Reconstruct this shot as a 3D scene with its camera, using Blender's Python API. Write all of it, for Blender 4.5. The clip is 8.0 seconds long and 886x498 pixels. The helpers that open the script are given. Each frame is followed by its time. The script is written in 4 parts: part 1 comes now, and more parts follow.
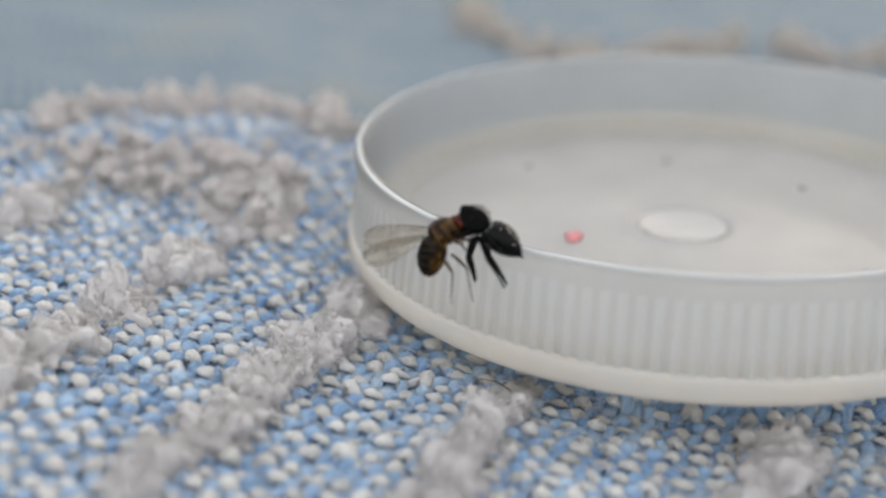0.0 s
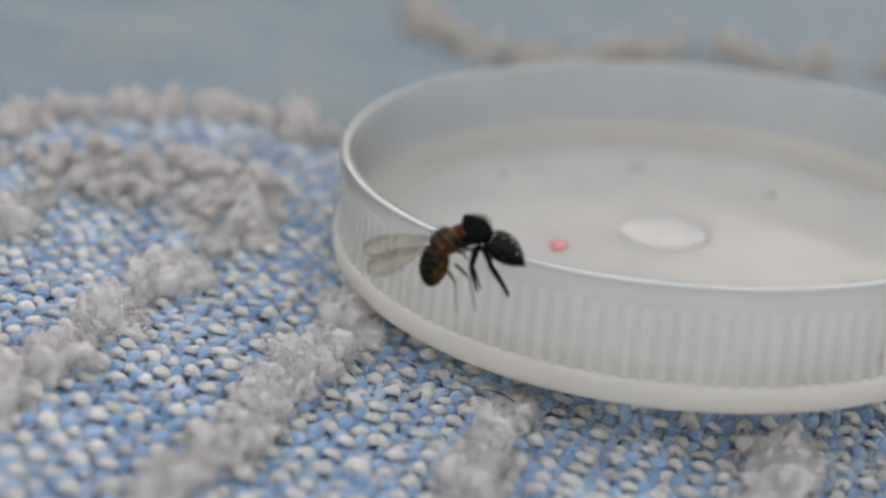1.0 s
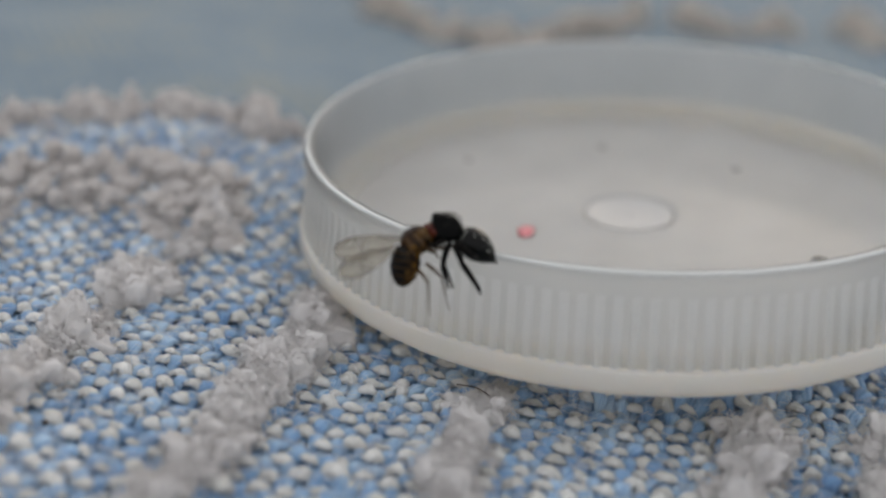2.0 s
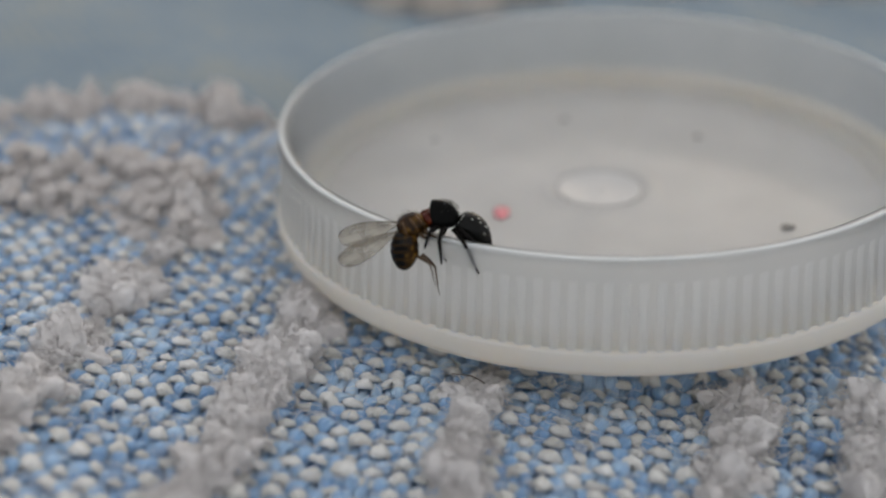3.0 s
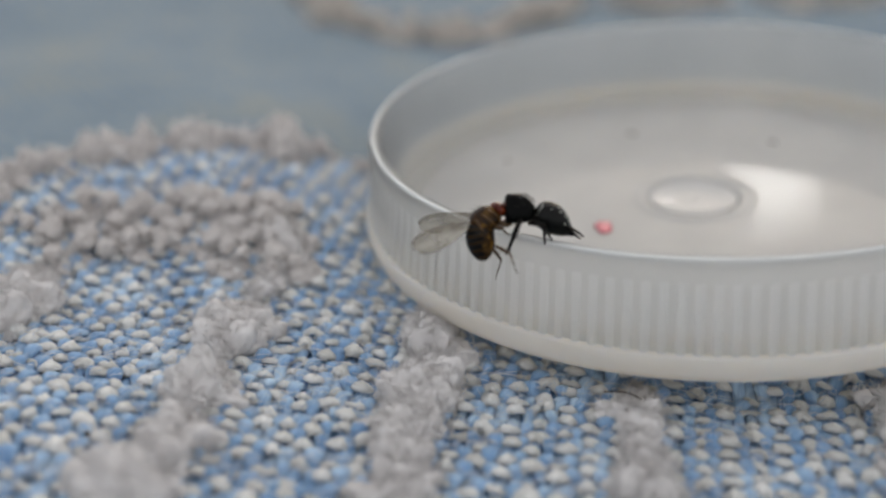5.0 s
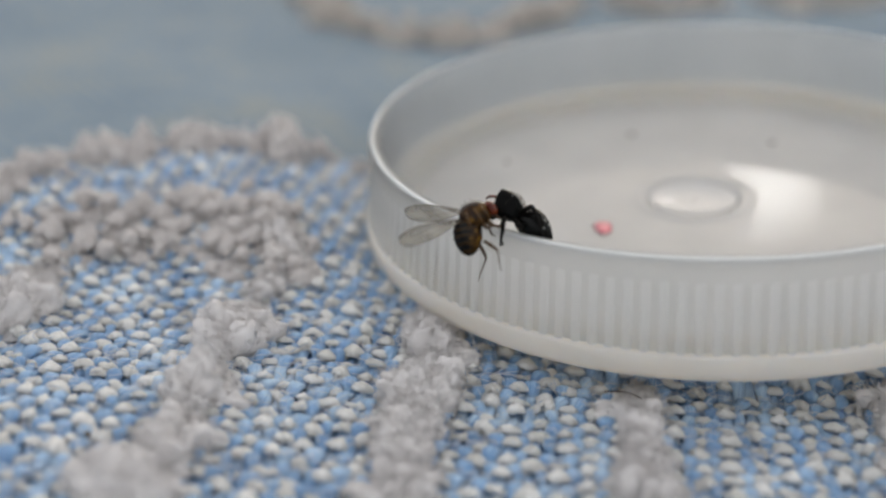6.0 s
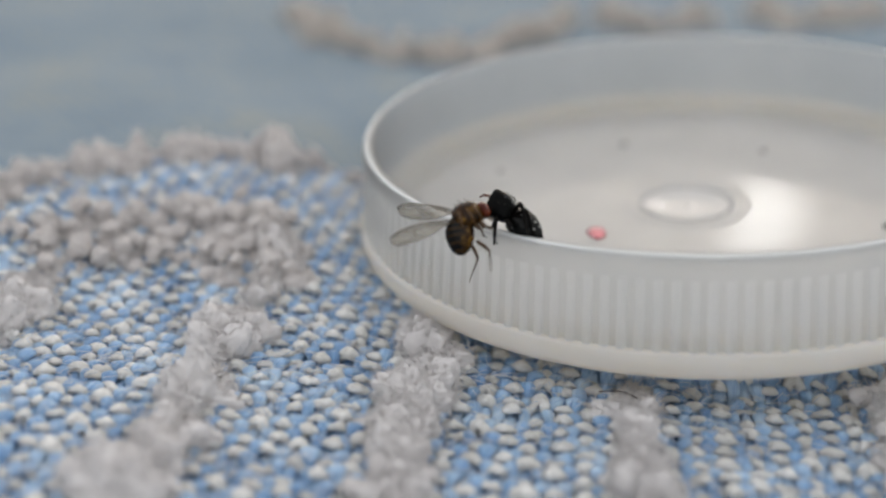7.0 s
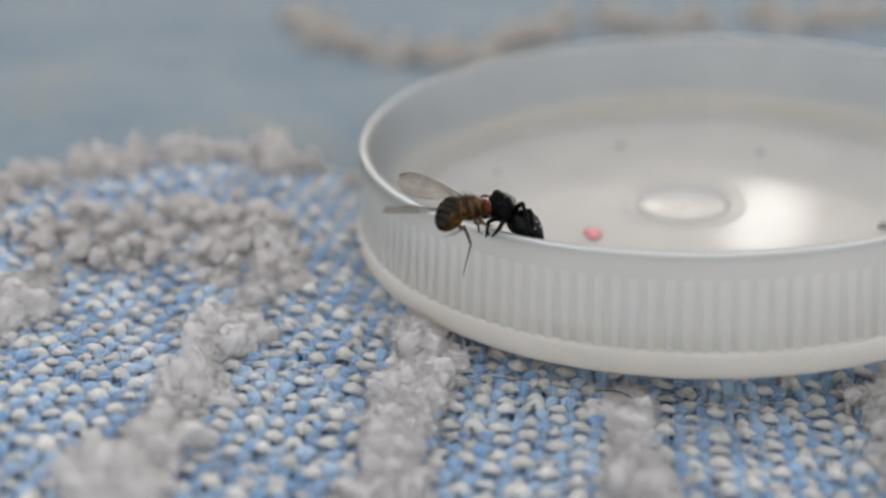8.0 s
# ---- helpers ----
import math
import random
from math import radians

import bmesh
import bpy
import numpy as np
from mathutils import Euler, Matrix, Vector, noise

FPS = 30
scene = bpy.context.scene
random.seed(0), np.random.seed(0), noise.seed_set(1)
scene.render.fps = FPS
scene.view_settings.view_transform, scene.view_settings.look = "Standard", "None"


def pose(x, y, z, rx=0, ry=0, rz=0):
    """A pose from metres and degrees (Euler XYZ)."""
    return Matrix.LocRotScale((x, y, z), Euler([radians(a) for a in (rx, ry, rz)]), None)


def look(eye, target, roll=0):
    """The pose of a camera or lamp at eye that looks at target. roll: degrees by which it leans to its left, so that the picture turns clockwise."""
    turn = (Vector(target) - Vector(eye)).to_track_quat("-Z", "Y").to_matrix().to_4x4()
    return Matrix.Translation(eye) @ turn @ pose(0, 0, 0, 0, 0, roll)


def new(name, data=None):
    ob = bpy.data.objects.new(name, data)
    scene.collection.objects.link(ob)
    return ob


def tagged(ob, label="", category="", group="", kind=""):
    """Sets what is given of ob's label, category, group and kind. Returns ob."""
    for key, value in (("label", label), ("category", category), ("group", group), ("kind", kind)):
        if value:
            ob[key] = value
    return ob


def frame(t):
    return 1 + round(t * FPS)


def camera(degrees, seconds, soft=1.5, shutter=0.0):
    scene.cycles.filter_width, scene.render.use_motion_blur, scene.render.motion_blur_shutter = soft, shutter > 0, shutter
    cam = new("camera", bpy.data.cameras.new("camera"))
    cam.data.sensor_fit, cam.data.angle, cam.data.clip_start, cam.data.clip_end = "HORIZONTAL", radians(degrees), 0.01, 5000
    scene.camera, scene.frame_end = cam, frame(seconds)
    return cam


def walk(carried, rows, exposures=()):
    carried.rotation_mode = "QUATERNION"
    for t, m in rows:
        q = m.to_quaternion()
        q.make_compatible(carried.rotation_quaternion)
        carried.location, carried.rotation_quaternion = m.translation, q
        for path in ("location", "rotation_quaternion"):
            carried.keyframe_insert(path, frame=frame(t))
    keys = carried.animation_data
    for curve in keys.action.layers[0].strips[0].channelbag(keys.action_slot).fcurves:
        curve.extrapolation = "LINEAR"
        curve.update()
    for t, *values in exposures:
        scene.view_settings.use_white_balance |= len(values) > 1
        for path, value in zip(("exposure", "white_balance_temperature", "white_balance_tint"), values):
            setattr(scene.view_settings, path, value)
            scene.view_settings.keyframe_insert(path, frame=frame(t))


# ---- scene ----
MM = 0.001
cam = camera(42.73, 8.0, soft=2.2)
PATH = [  # seconds, eye and target in millimetres, roll
    (0, -1.894, -53.583, 22.486, -9.557, -13.772, 5.388, 6.258),
    (0.5, -2.825, -54.282, 21.308, -8.400, -13.624, 5.439, 7.944),
    (1, -5.381, -54.110, 22.771, -9.727, -13.726, 5.852, 7.784),
    (1.5, -5.434, -54.574, 21.774, -8.609, -13.691, 5.821, 7.924),
    (2, -5.395, -53.592, 23.667, -8.470, -13.493, 5.818, 5.675),
    (2.2, -5.587, -53.397, 24.389, -8.363, -13.570, 5.892, 5.062),
    (3.5, -10.019, -53.983, 25.595, -8.737, -14.591, 6.035, 4.356),
    (4, -12.506, -54.061, 23.329, -10.260, -14.086, 5.082, 3.982),
    (4.5, -13.840, -53.056, 23.961, -10.717, -13.209, 5.564, 3.257),
    (5, -16.048, -52.421, 23.337, -13.569, -12.271, 5.508, 2.220),
    (6.5, -16.129, -52.541, 23.080, -13.506, -12.291, 5.501, 2.077),
    (7, -16.173, -53.016, 22.252, -13.372, -12.388, 5.592, 2.047),
    (7.5, -16.151, -52.715, 22.789, -13.284, -12.329, 5.563, 2.124),
    (8, -15.847, -53.205, 22.126, -13.176, -12.497, 5.640, 1.848),
]
walk(cam, [(r[0], look([v * MM for v in r[1:4]], [v * MM for v in r[4:7]], r[7])) for r in PATH],
     exposures=[(0, 0.25), (0.5, 0.16), (1.0, 0.06), (1.5, -0.06), (2.0, -0.16), (3.5, -0.21), (4.0, -0.22), (4.5, -0.19), (5.0, -0.11), (6.5, 0.07), (7.5, 0.10), (8.0, 0.10)])
cam.data.dof.use_dof = True
cam.data.dof.focus_distance = 0.0453
cam.data.dof.aperture_fstop = 26.0

# ---- light ----
world = bpy.data.worlds.new("world")
scene.world = world
world.use_nodes = True
wn, wl = world.node_tree.nodes, world.node_tree.links
sky = wn.new("ShaderNodeTexSky")
sky.sky_type = "NISHITA"
sky.sun_disc = False
sky.sun_elevation, sky.sun_rotation = radians(27.0), radians(16.3)
sky.air_density, sky.dust_density, sky.ozone_density = 1.0, 3.0, 0.6
wl.new(sky.outputs[0], wn["Background"].inputs[0])
wn["Background"].inputs[1].default_value = 0.06
cloud = wn.new("ShaderNodeBackground")  # an even layer of cloud over the whole sky
cloud.inputs[0].default_value, cloud.inputs[1].default_value = (1.0, 0.985, 0.97, 1), 1.0
both = wn.new("ShaderNodeAddShader")
wl.new(wn["Background"].outputs[0], both.inputs[0])
wl.new(cloud.outputs[0], both.inputs[1])
wl.new(both.outputs[0], wn["World Output"].inputs[0])
sun = new("sun", bpy.data.lights.new("sun", "SUN"))
sun.data.energy, sun.data.angle, sun.data.color = 0.045, radians(4.0), (1.0, 0.99, 0.97)
SUN_AZ, SUN_EL = radians(16.3), radians(27.0)
sun.matrix_world = look((math.sin(SUN_AZ) * math.cos(SUN_EL), math.cos(SUN_AZ) * math.cos(SUN_EL), math.sin(SUN_EL)), (0, 0, 0))
scene.view_settings.exposure = 0.0


# ---- materials ----
def material(name):
    m = bpy.data.materials.new(name)
    m.use_nodes = True
    return m, m.node_tree.nodes, m.node_tree.links, m.node_tree.nodes["Principled BSDF"]


def node(nodes, kind, **values):
    n = nodes.new(kind)
    for key, value in values.items():
        n.inputs[key].default_value = value
    return n


def ramp(nodes, links, fac, stops):
    n = nodes.new("ShaderNodeValToRGB")
    while len(n.color_ramp.elements) < len(stops):
        n.color_ramp.elements.new(0.5)
    for el, (at, col) in zip(n.color_ramp.elements, stops):
        el.position, el.color = at, (*col, 1)
    links.new(fac, n.inputs[0])
    return n.outputs[0]


def coords(nodes, links, scale, turn=(0, 0, 0)):
    """Object coordinates in units of 1/scale metres."""
    tc, mp = nodes.new("ShaderNodeTexCoord"), nodes.new("ShaderNodeMapping")
    mp.inputs["Scale"].default_value = scale
    mp.inputs["Rotation"].default_value = turn
    links.new(tc.outputs["Object"], mp.inputs[0])
    return mp.outputs[0]


def bump(nodes, links, height, bsdf, strength, distance):
    b = node(nodes, "ShaderNodeBump", Strength=strength, Distance=distance)
    links.new(height, b.inputs["Height"])
    links.new(b.outputs[0], bsdf.inputs["Normal"])


LEAN = 13.0  # degrees by which the warp leans from y to x


def yarn(name, dark, mid, light, rough=0.7):
    """Cotton yarn: twisted fibres that run along each thread, larger blotches of dye and dust."""
    m, n, l, p = material(name)
    uv, sep, join = n.new("ShaderNodeUVMap"), n.new("ShaderNodeSeparateXYZ"), n.new("ShaderNodeCombineXYZ")
    uv.uv_map = "ply"
    l.new(uv.outputs[0], sep.inputs[0])
    twist = node(n, "ShaderNodeMath")
    twist.operation = "MULTIPLY_ADD"
    twist.inputs[1].default_value = 17.0
    slant = node(n, "ShaderNodeMath")
    slant.operation = "MULTIPLY"
    slant.inputs[1].default_value = 3.2
    l.new(sep.outputs["X"], slant.inputs[0])
    l.new(sep.outputs["Y"], twist.inputs[0])
    l.new(slant.outputs[0], twist.inputs[2])
    l.new(sep.outputs["X"], join.inputs[0])
    l.new(twist.outputs[0], join.inputs[1])
    fibre = node(n, "ShaderNodeTexNoise", Scale=1.6, Detail=5.0, Roughness=0.65)
    l.new(join.outputs[0], fibre.inputs["Vector"])
    blot = node(n, "ShaderNodeTexNoise", Scale=420.0, Detail=3.0)
    l.new(coords(n, l, (1, 1, 1)), blot.inputs["Vector"])
    mix = node(n, "ShaderNodeMath")
    mix.operation = "ADD"
    l.new(fibre.outputs[0], mix.inputs[0])
    l.new(blot.outputs[0], mix.inputs[1])
    half = node(n, "ShaderNodeMath")
    half.operation = "MULTIPLY"
    half.inputs[1].default_value = 0.5
    l.new(mix.outputs[0], half.inputs[0])
    l.new(ramp(n, l, half.outputs[0], [(0.38, dark), (0.5, mid), (0.62, light)]), p.inputs["Base Color"])
    p.inputs["Roughness"].default_value = rough
    p.inputs["Sheen Weight"].default_value = 0.3
    p.inputs["Subsurface Weight"].default_value, p.inputs["Subsurface Scale"].default_value = 0.7, 0.00045
    p.inputs["Subsurface Radius"].default_value = (1.0, 1.0, 1.0)
    bump(n, l, fibre.outputs[0], p, 1.0, 0.00022)
    return m


white_yarn = yarn("white_yarn", (0.49, 0.48, 0.44), (0.69, 0.68, 0.65), (0.86, 0.85, 0.83), 0.34)
blue_yarn = yarn("blue_yarn", (0.10, 0.225, 0.43), (0.235, 0.405, 0.64), (0.49, 0.65, 0.83), 0.5)


def make_fluff(name, tint):
    """Soft cotton: matt, and lets part of the light through."""
    m, n, l, p = material(name)
    a = node(n, "ShaderNodeTexNoise", Scale=900.0, Detail=6.0, Roughness=0.7)
    l.new(coords(n, l, (1, 1, 1)), a.inputs["Vector"])
    b = node(n, "ShaderNodeTexNoise", Scale=9000.0, Detail=6.0, Roughness=0.75, Distortion=1.5)
    l.new(coords(n, l, (1, 1, 1)), b.inputs["Vector"])
    col = ramp(n, l, a.outputs[0], [(0.3, (0.74, 0.715, 0.705)), (0.5, (0.81, 0.79, 0.78)), (0.7, (0.88, 0.865, 0.86))])
    dye = n.new("ShaderNodeMix")
    dye.data_type, dye.blend_type = "RGBA", "MULTIPLY"
    dye.inputs["Factor"].default_value, dye.inputs["B"].default_value = 1.0, (*tint, 1)
    l.new(col, dye.inputs["A"])
    col = dye.outputs["Result"]
    l.new(col, p.inputs["Base Color"])
    p.inputs["Roughness"].default_value = 0.95
    p.inputs["Specular IOR Level"].default_value = 0.2
    p.inputs["Sheen Weight"].default_value = 0.3
    tr = n.new("ShaderNodeBsdfTranslucent")
    l.new(col, tr.inputs["Color"])
    mix = node(n, "ShaderNodeMixShader", Fac=0.18)
    l.new(p.outputs[0], mix.inputs[1])
    l.new(tr.outputs[0], mix.inputs[2])
    l.new(mix.outputs[0], n["Material Output"].inputs["Surface"])
    bump(n, l, b.outputs[0], p, 0.6, 0.00008)
    return m


fluff = make_fluff("grey_fluff", (0.90, 0.885, 0.88))
# a tint between grey and tan, for the far curve and the loops
dusty_fluff = make_fluff("dusty_fluff", (0.72, 0.69, 0.67))
tan_fluff = make_fluff("tan_fluff", (0.56, 0.52, 0.47))


def make_backing():
    m, n, l, p = material("cloth_backing")
    a = node(n, "ShaderNodeTexNoise", Scale=700.0, Detail=5.0, Roughness=0.7)
    l.new(coords(n, l, (1, 1, 1)), a.inputs["Vector"])
    l.new(ramp(n, l, a.outputs[0], [(0.35, (0.17, 0.29, 0.50)), (0.6, (0.30, 0.46, 0.68))]), p.inputs["Base Color"])
    p.inputs["Roughness"].default_value = 0.95
    bump(n, l, a.outputs[0], p, 0.6, 0.0002)
    return m


backing = make_backing()


def make_far_cloth():
    """The weave of the outer cloth, far off: mottled grey-blue, darker than the near threads."""
    m, n, l, p = material("far_weave")
    a = node(n, "ShaderNodeTexNoise", Scale=110.0, Detail=6.0, Roughness=0.75)
    l.new(coords(n, l, (1, 1, 1)), a.inputs["Vector"])
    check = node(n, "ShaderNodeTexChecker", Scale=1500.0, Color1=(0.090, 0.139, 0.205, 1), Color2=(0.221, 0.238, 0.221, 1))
    l.new(coords(n, l, (1, 1, 1), (0, 0, radians(LEAN))), check.inputs["Vector"])
    mix = n.new("ShaderNodeMix")
    mix.data_type = "RGBA"
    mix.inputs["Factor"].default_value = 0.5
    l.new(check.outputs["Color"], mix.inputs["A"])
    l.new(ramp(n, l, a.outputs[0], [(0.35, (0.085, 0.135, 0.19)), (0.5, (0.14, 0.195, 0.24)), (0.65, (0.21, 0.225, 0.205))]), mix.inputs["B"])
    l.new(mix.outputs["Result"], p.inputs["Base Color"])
    p.inputs["Roughness"].default_value = 0.95
    bump(n, l, check.outputs["Fac"], p, 0.8, 0.0003)
    return m


far_weave = make_far_cloth()


def make_plastic(name, lo, hi, through_it, clear, gloss=0.10, coat=0.6, rough=0.5):
    """Milky moulded polypropylene: part gloss, part light scattered through, part seen through."""
    m, n, l, p = material(name)
    a = node(n, "ShaderNodeTexNoise", Scale=260.0, Detail=4.0)
    l.new(coords(n, l, (1, 1, 1)), a.inputs["Vector"])
    fine = node(n, "ShaderNodeTexNoise", Scale=2600.0, Detail=3.0)
    l.new(coords(n, l, (1, 1, 1)), fine.inputs["Vector"])
    col = ramp(n, l, a.outputs[0], [(0.3, lo), (0.7, hi)])
    l.new(col, p.inputs["Base Color"])
    p.inputs["Roughness"].default_value = rough
    p.inputs["IOR"].default_value = 1.49
    p.inputs["Coat Weight"].default_value, p.inputs["Coat Roughness"].default_value = coat, gloss
    tr = n.new("ShaderNodeBsdfTranslucent")
    l.new(col, tr.inputs["Color"])
    rf = node(n, "ShaderNodeBsdfRefraction", Roughness=0.45, IOR=1.2)
    l.new(col, rf.inputs["Color"])
    m1, m2 = node(n, "ShaderNodeMixShader", Fac=through_it), node(n, "ShaderNodeMixShader", Fac=clear)
    l.new(p.outputs[0], m1.inputs[1])
    l.new(tr.outputs[0], m1.inputs[2])
    l.new(m1.outputs[0], m2.inputs[1])
    l.new(rf.outputs[0], m2.inputs[2])
    l.new(m2.outputs[0], n["Material Output"].inputs["Surface"])
    bump(n, l, fine.outputs[0], p, 0.06, 0.00003)
    return m


plastic = make_plastic("milky_plastic", (0.80, 0.81, 0.81), (0.845, 0.85, 0.85), 0.5, 0.76)
rib_plastic = make_plastic("thick_milky_plastic", (0.87, 0.88, 0.885), (0.91, 0.915, 0.92), 0.5, 0.70, 0.12, 0.9)
# gate mark: whitened, so the hollow's bright reflection sits in its colour
gate_plastic = make_plastic("gate_plastic", (0.79, 0.785, 0.775), (0.86, 0.85, 0.84), 0.5, 0.20, 0.06, 0.9)
# whiter than the wall: dense edge and the rim's highlight in one colour
rim_plastic = make_plastic("rim_plastic", (0.93, 0.94, 0.935), (0.96, 0.965, 0.96), 0.5, 0.15)
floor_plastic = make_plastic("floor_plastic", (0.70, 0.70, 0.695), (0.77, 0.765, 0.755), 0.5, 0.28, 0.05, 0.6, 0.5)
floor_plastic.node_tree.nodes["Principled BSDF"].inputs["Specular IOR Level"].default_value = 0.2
cream_plastic = make_plastic("cream_plastic", (0.92, 0.86, 0.775), (0.955, 0.90, 0.825), 0.45, 0.12, 0.10, 0.4)
cream_bsdf = cream_plastic.node_tree.nodes["Principled BSDF"]  # thick plastic spreads light sideways
cream_bsdf.inputs["Subsurface Weight"].default_value, cream_bsdf.inputs["Subsurface Scale"].default_value = 0.8, 0.002
cream_bsdf.inputs["Subsurface Radius"].default_value = (1.0, 0.9, 0.75)


def plain(name, color, rough, spread=0.25, scale=1500.0, bumpiness=0.3, **more):
    m, n, l, p = material(name)
    a = node(n, "ShaderNodeTexNoise", Scale=scale, Detail=5.0, Roughness=0.65)
    l.new(coords(n, l, (1, 1, 1)), a.inputs["Vector"])
    lo, hi = [c * (1 - spread) for c in color], [min(1, c * (1 + spread)) for c in color]
    l.new(ramp(n, l, a.outputs[0], [(0.3, lo), (0.7, hi)]), p.inputs["Base Color"])
    p.inputs["Roughness"].default_value = rough
    for key, value in more.items():
        p.inputs[key.replace("_", " ")].default_value = value
    bump(n, l, a.outputs[0], p, bumpiness, 0.00004)
    return m


# ---- building helpers ----
def mesh_object(name, verts, faces, mat, parent=None, label="", smooth=True, ply=None):
    """One mesh object from points in millimetres."""
    me = bpy.data.meshes.new(name)
    me.from_pydata((np.asarray(verts, float) * MM).tolist(), [], faces if isinstance(faces, list) else faces.tolist())
    me.update()
    if smooth:
        me.shade_smooth()
    if ply is not None:
        me.uv_layers.new(name="ply").data.foreach_set("uv", np.asarray(ply, np.float32).ravel())
    if mat:
        me.materials.append(mat)
    ob = new(name, me)
    if parent:
        ob.parent = parent
    if label:
        tagged(ob, label)
    return ob


def part(name, bm, mat, parent, label=""):
    """One bmesh, in millimetres, as one mesh object under a thing or a part."""
    me = bpy.data.meshes.new(name)
    bmesh.ops.recalc_face_normals(bm, faces=bm.faces)
    bm.transform(Matrix.Scale(MM, 4))
    bm.to_mesh(me)
    bm.free()
    me.shade_smooth()
    me.materials.append(mat)
    ob = new(name, me)
    ob.parent = parent
    if label:
        tagged(ob, label)
    return ob


def tubes(paths, radii, sides, squash=1.0):
    """Many closed tubes with the same number of points. paths: (n, k, 3); radii: (n, k). Returns points and quads."""
    paths, radii = np.asarray(paths, float), np.asarray(radii, float)
    n, k, _ = paths.shape
    tang = np.gradient(paths, axis=1)
    tang /= np.linalg.norm(tang, axis=2, keepdims=True) + 1e-12
    up = np.zeros_like(tang)
    up[..., 2] = 1
    steep = np.abs(tang[..., 2]) > 0.9
    up[steep] = (0, 1, 0)
    side = np.cross(tang, up)
    side /= np.linalg.norm(side, axis=2, keepdims=True) + 1e-12
    up = np.cross(side, tang)
    a = np.arange(sides) * 2 * math.pi / sides
    ring = paths[:, :, None] + radii[:, :, None, None] * (side[:, :, None] * np.cos(a)[:, None] + squash * up[:, :, None] * np.sin(a)[:, None])
    verts = ring.reshape(-1, 3)
    i, j, s = np.meshgrid(np.arange(n), np.arange(k - 1), np.arange(sides), indexing="ij")
    b, s2 = i * k * sides + j * sides, (s + 1) % sides
    faces = np.stack([b + s, b + s2, b + sides + s2, b + sides + s], -1).reshape(-1, 4)
    return verts, faces


# ---- the cap's place on the cloth ----
CAP_MM = Matrix(((0.99493, 0.00035, -0.10055, 0), (-0.00409, 0.99931, -0.03695, 0), (0.10046, 0.03717, 0.99425, 0), (0, 0, 0, 1)))
CAP_AT = Vector((-0.345, -0.300, 2.771))
CAP = Matrix.Translation(CAP_AT * MM) @ CAP_MM


def smooth(a, b, x):
    t = np.clip((x - a) / (b - a), 0, 1)
    return t * t * (3 - 2 * t)


def cloth_z(x, y):
    """Height of the towel's middle surface: slack waves, and a rise that carries the cap."""
    x, y = np.asarray(x, float), np.asarray(y, float)
    z = 0.18 * np.sin(0.31 * x + 0.17 * y + 1.0) + 0.15 * np.sin(0.23 * y - 0.2 * x) - 0.1
    foot = 2.771 + 0.10100 * (x + 0.345) + 0.03720 * (y + 0.300)
    r = np.hypot(x + 0.345, y + 0.3)
    under = smooth(14.2, 10.8, r)
    near = 0.45 * smooth(-17, -22, x + 0.25 * y)  # the near edge swells a little
    far = 1.0 * smooth(12, 30, y) + 2.0 * smooth(-9, 6, y) * smooth(-13, -21, x) * smooth(36, 14, y)  # a swell of the cloth beyond
    return z * (1 - under) + (foot - 0.62) * under + near + far


UX, UY = math.cos(radians(LEAN)), -math.sin(radians(LEAN))  # along a weft
VX, VY = math.sin(radians(LEAN)), math.cos(radians(LEAN))   # along a warp


# ---- the towel ----
EDGE_X = (-50, -36.0, -34.2, -32.8, -30.2, -27.3, -24.2, -21.1, -18.5, -16.4, -12, 0, 44)  # where the open weave ends, under the far pile
EDGE_Y = (-0.3, 1.0, 3.5, 5.7, 7.6, 8.5, 8.7, 8.9, 9.3, 10.0, 12, 19, 19)


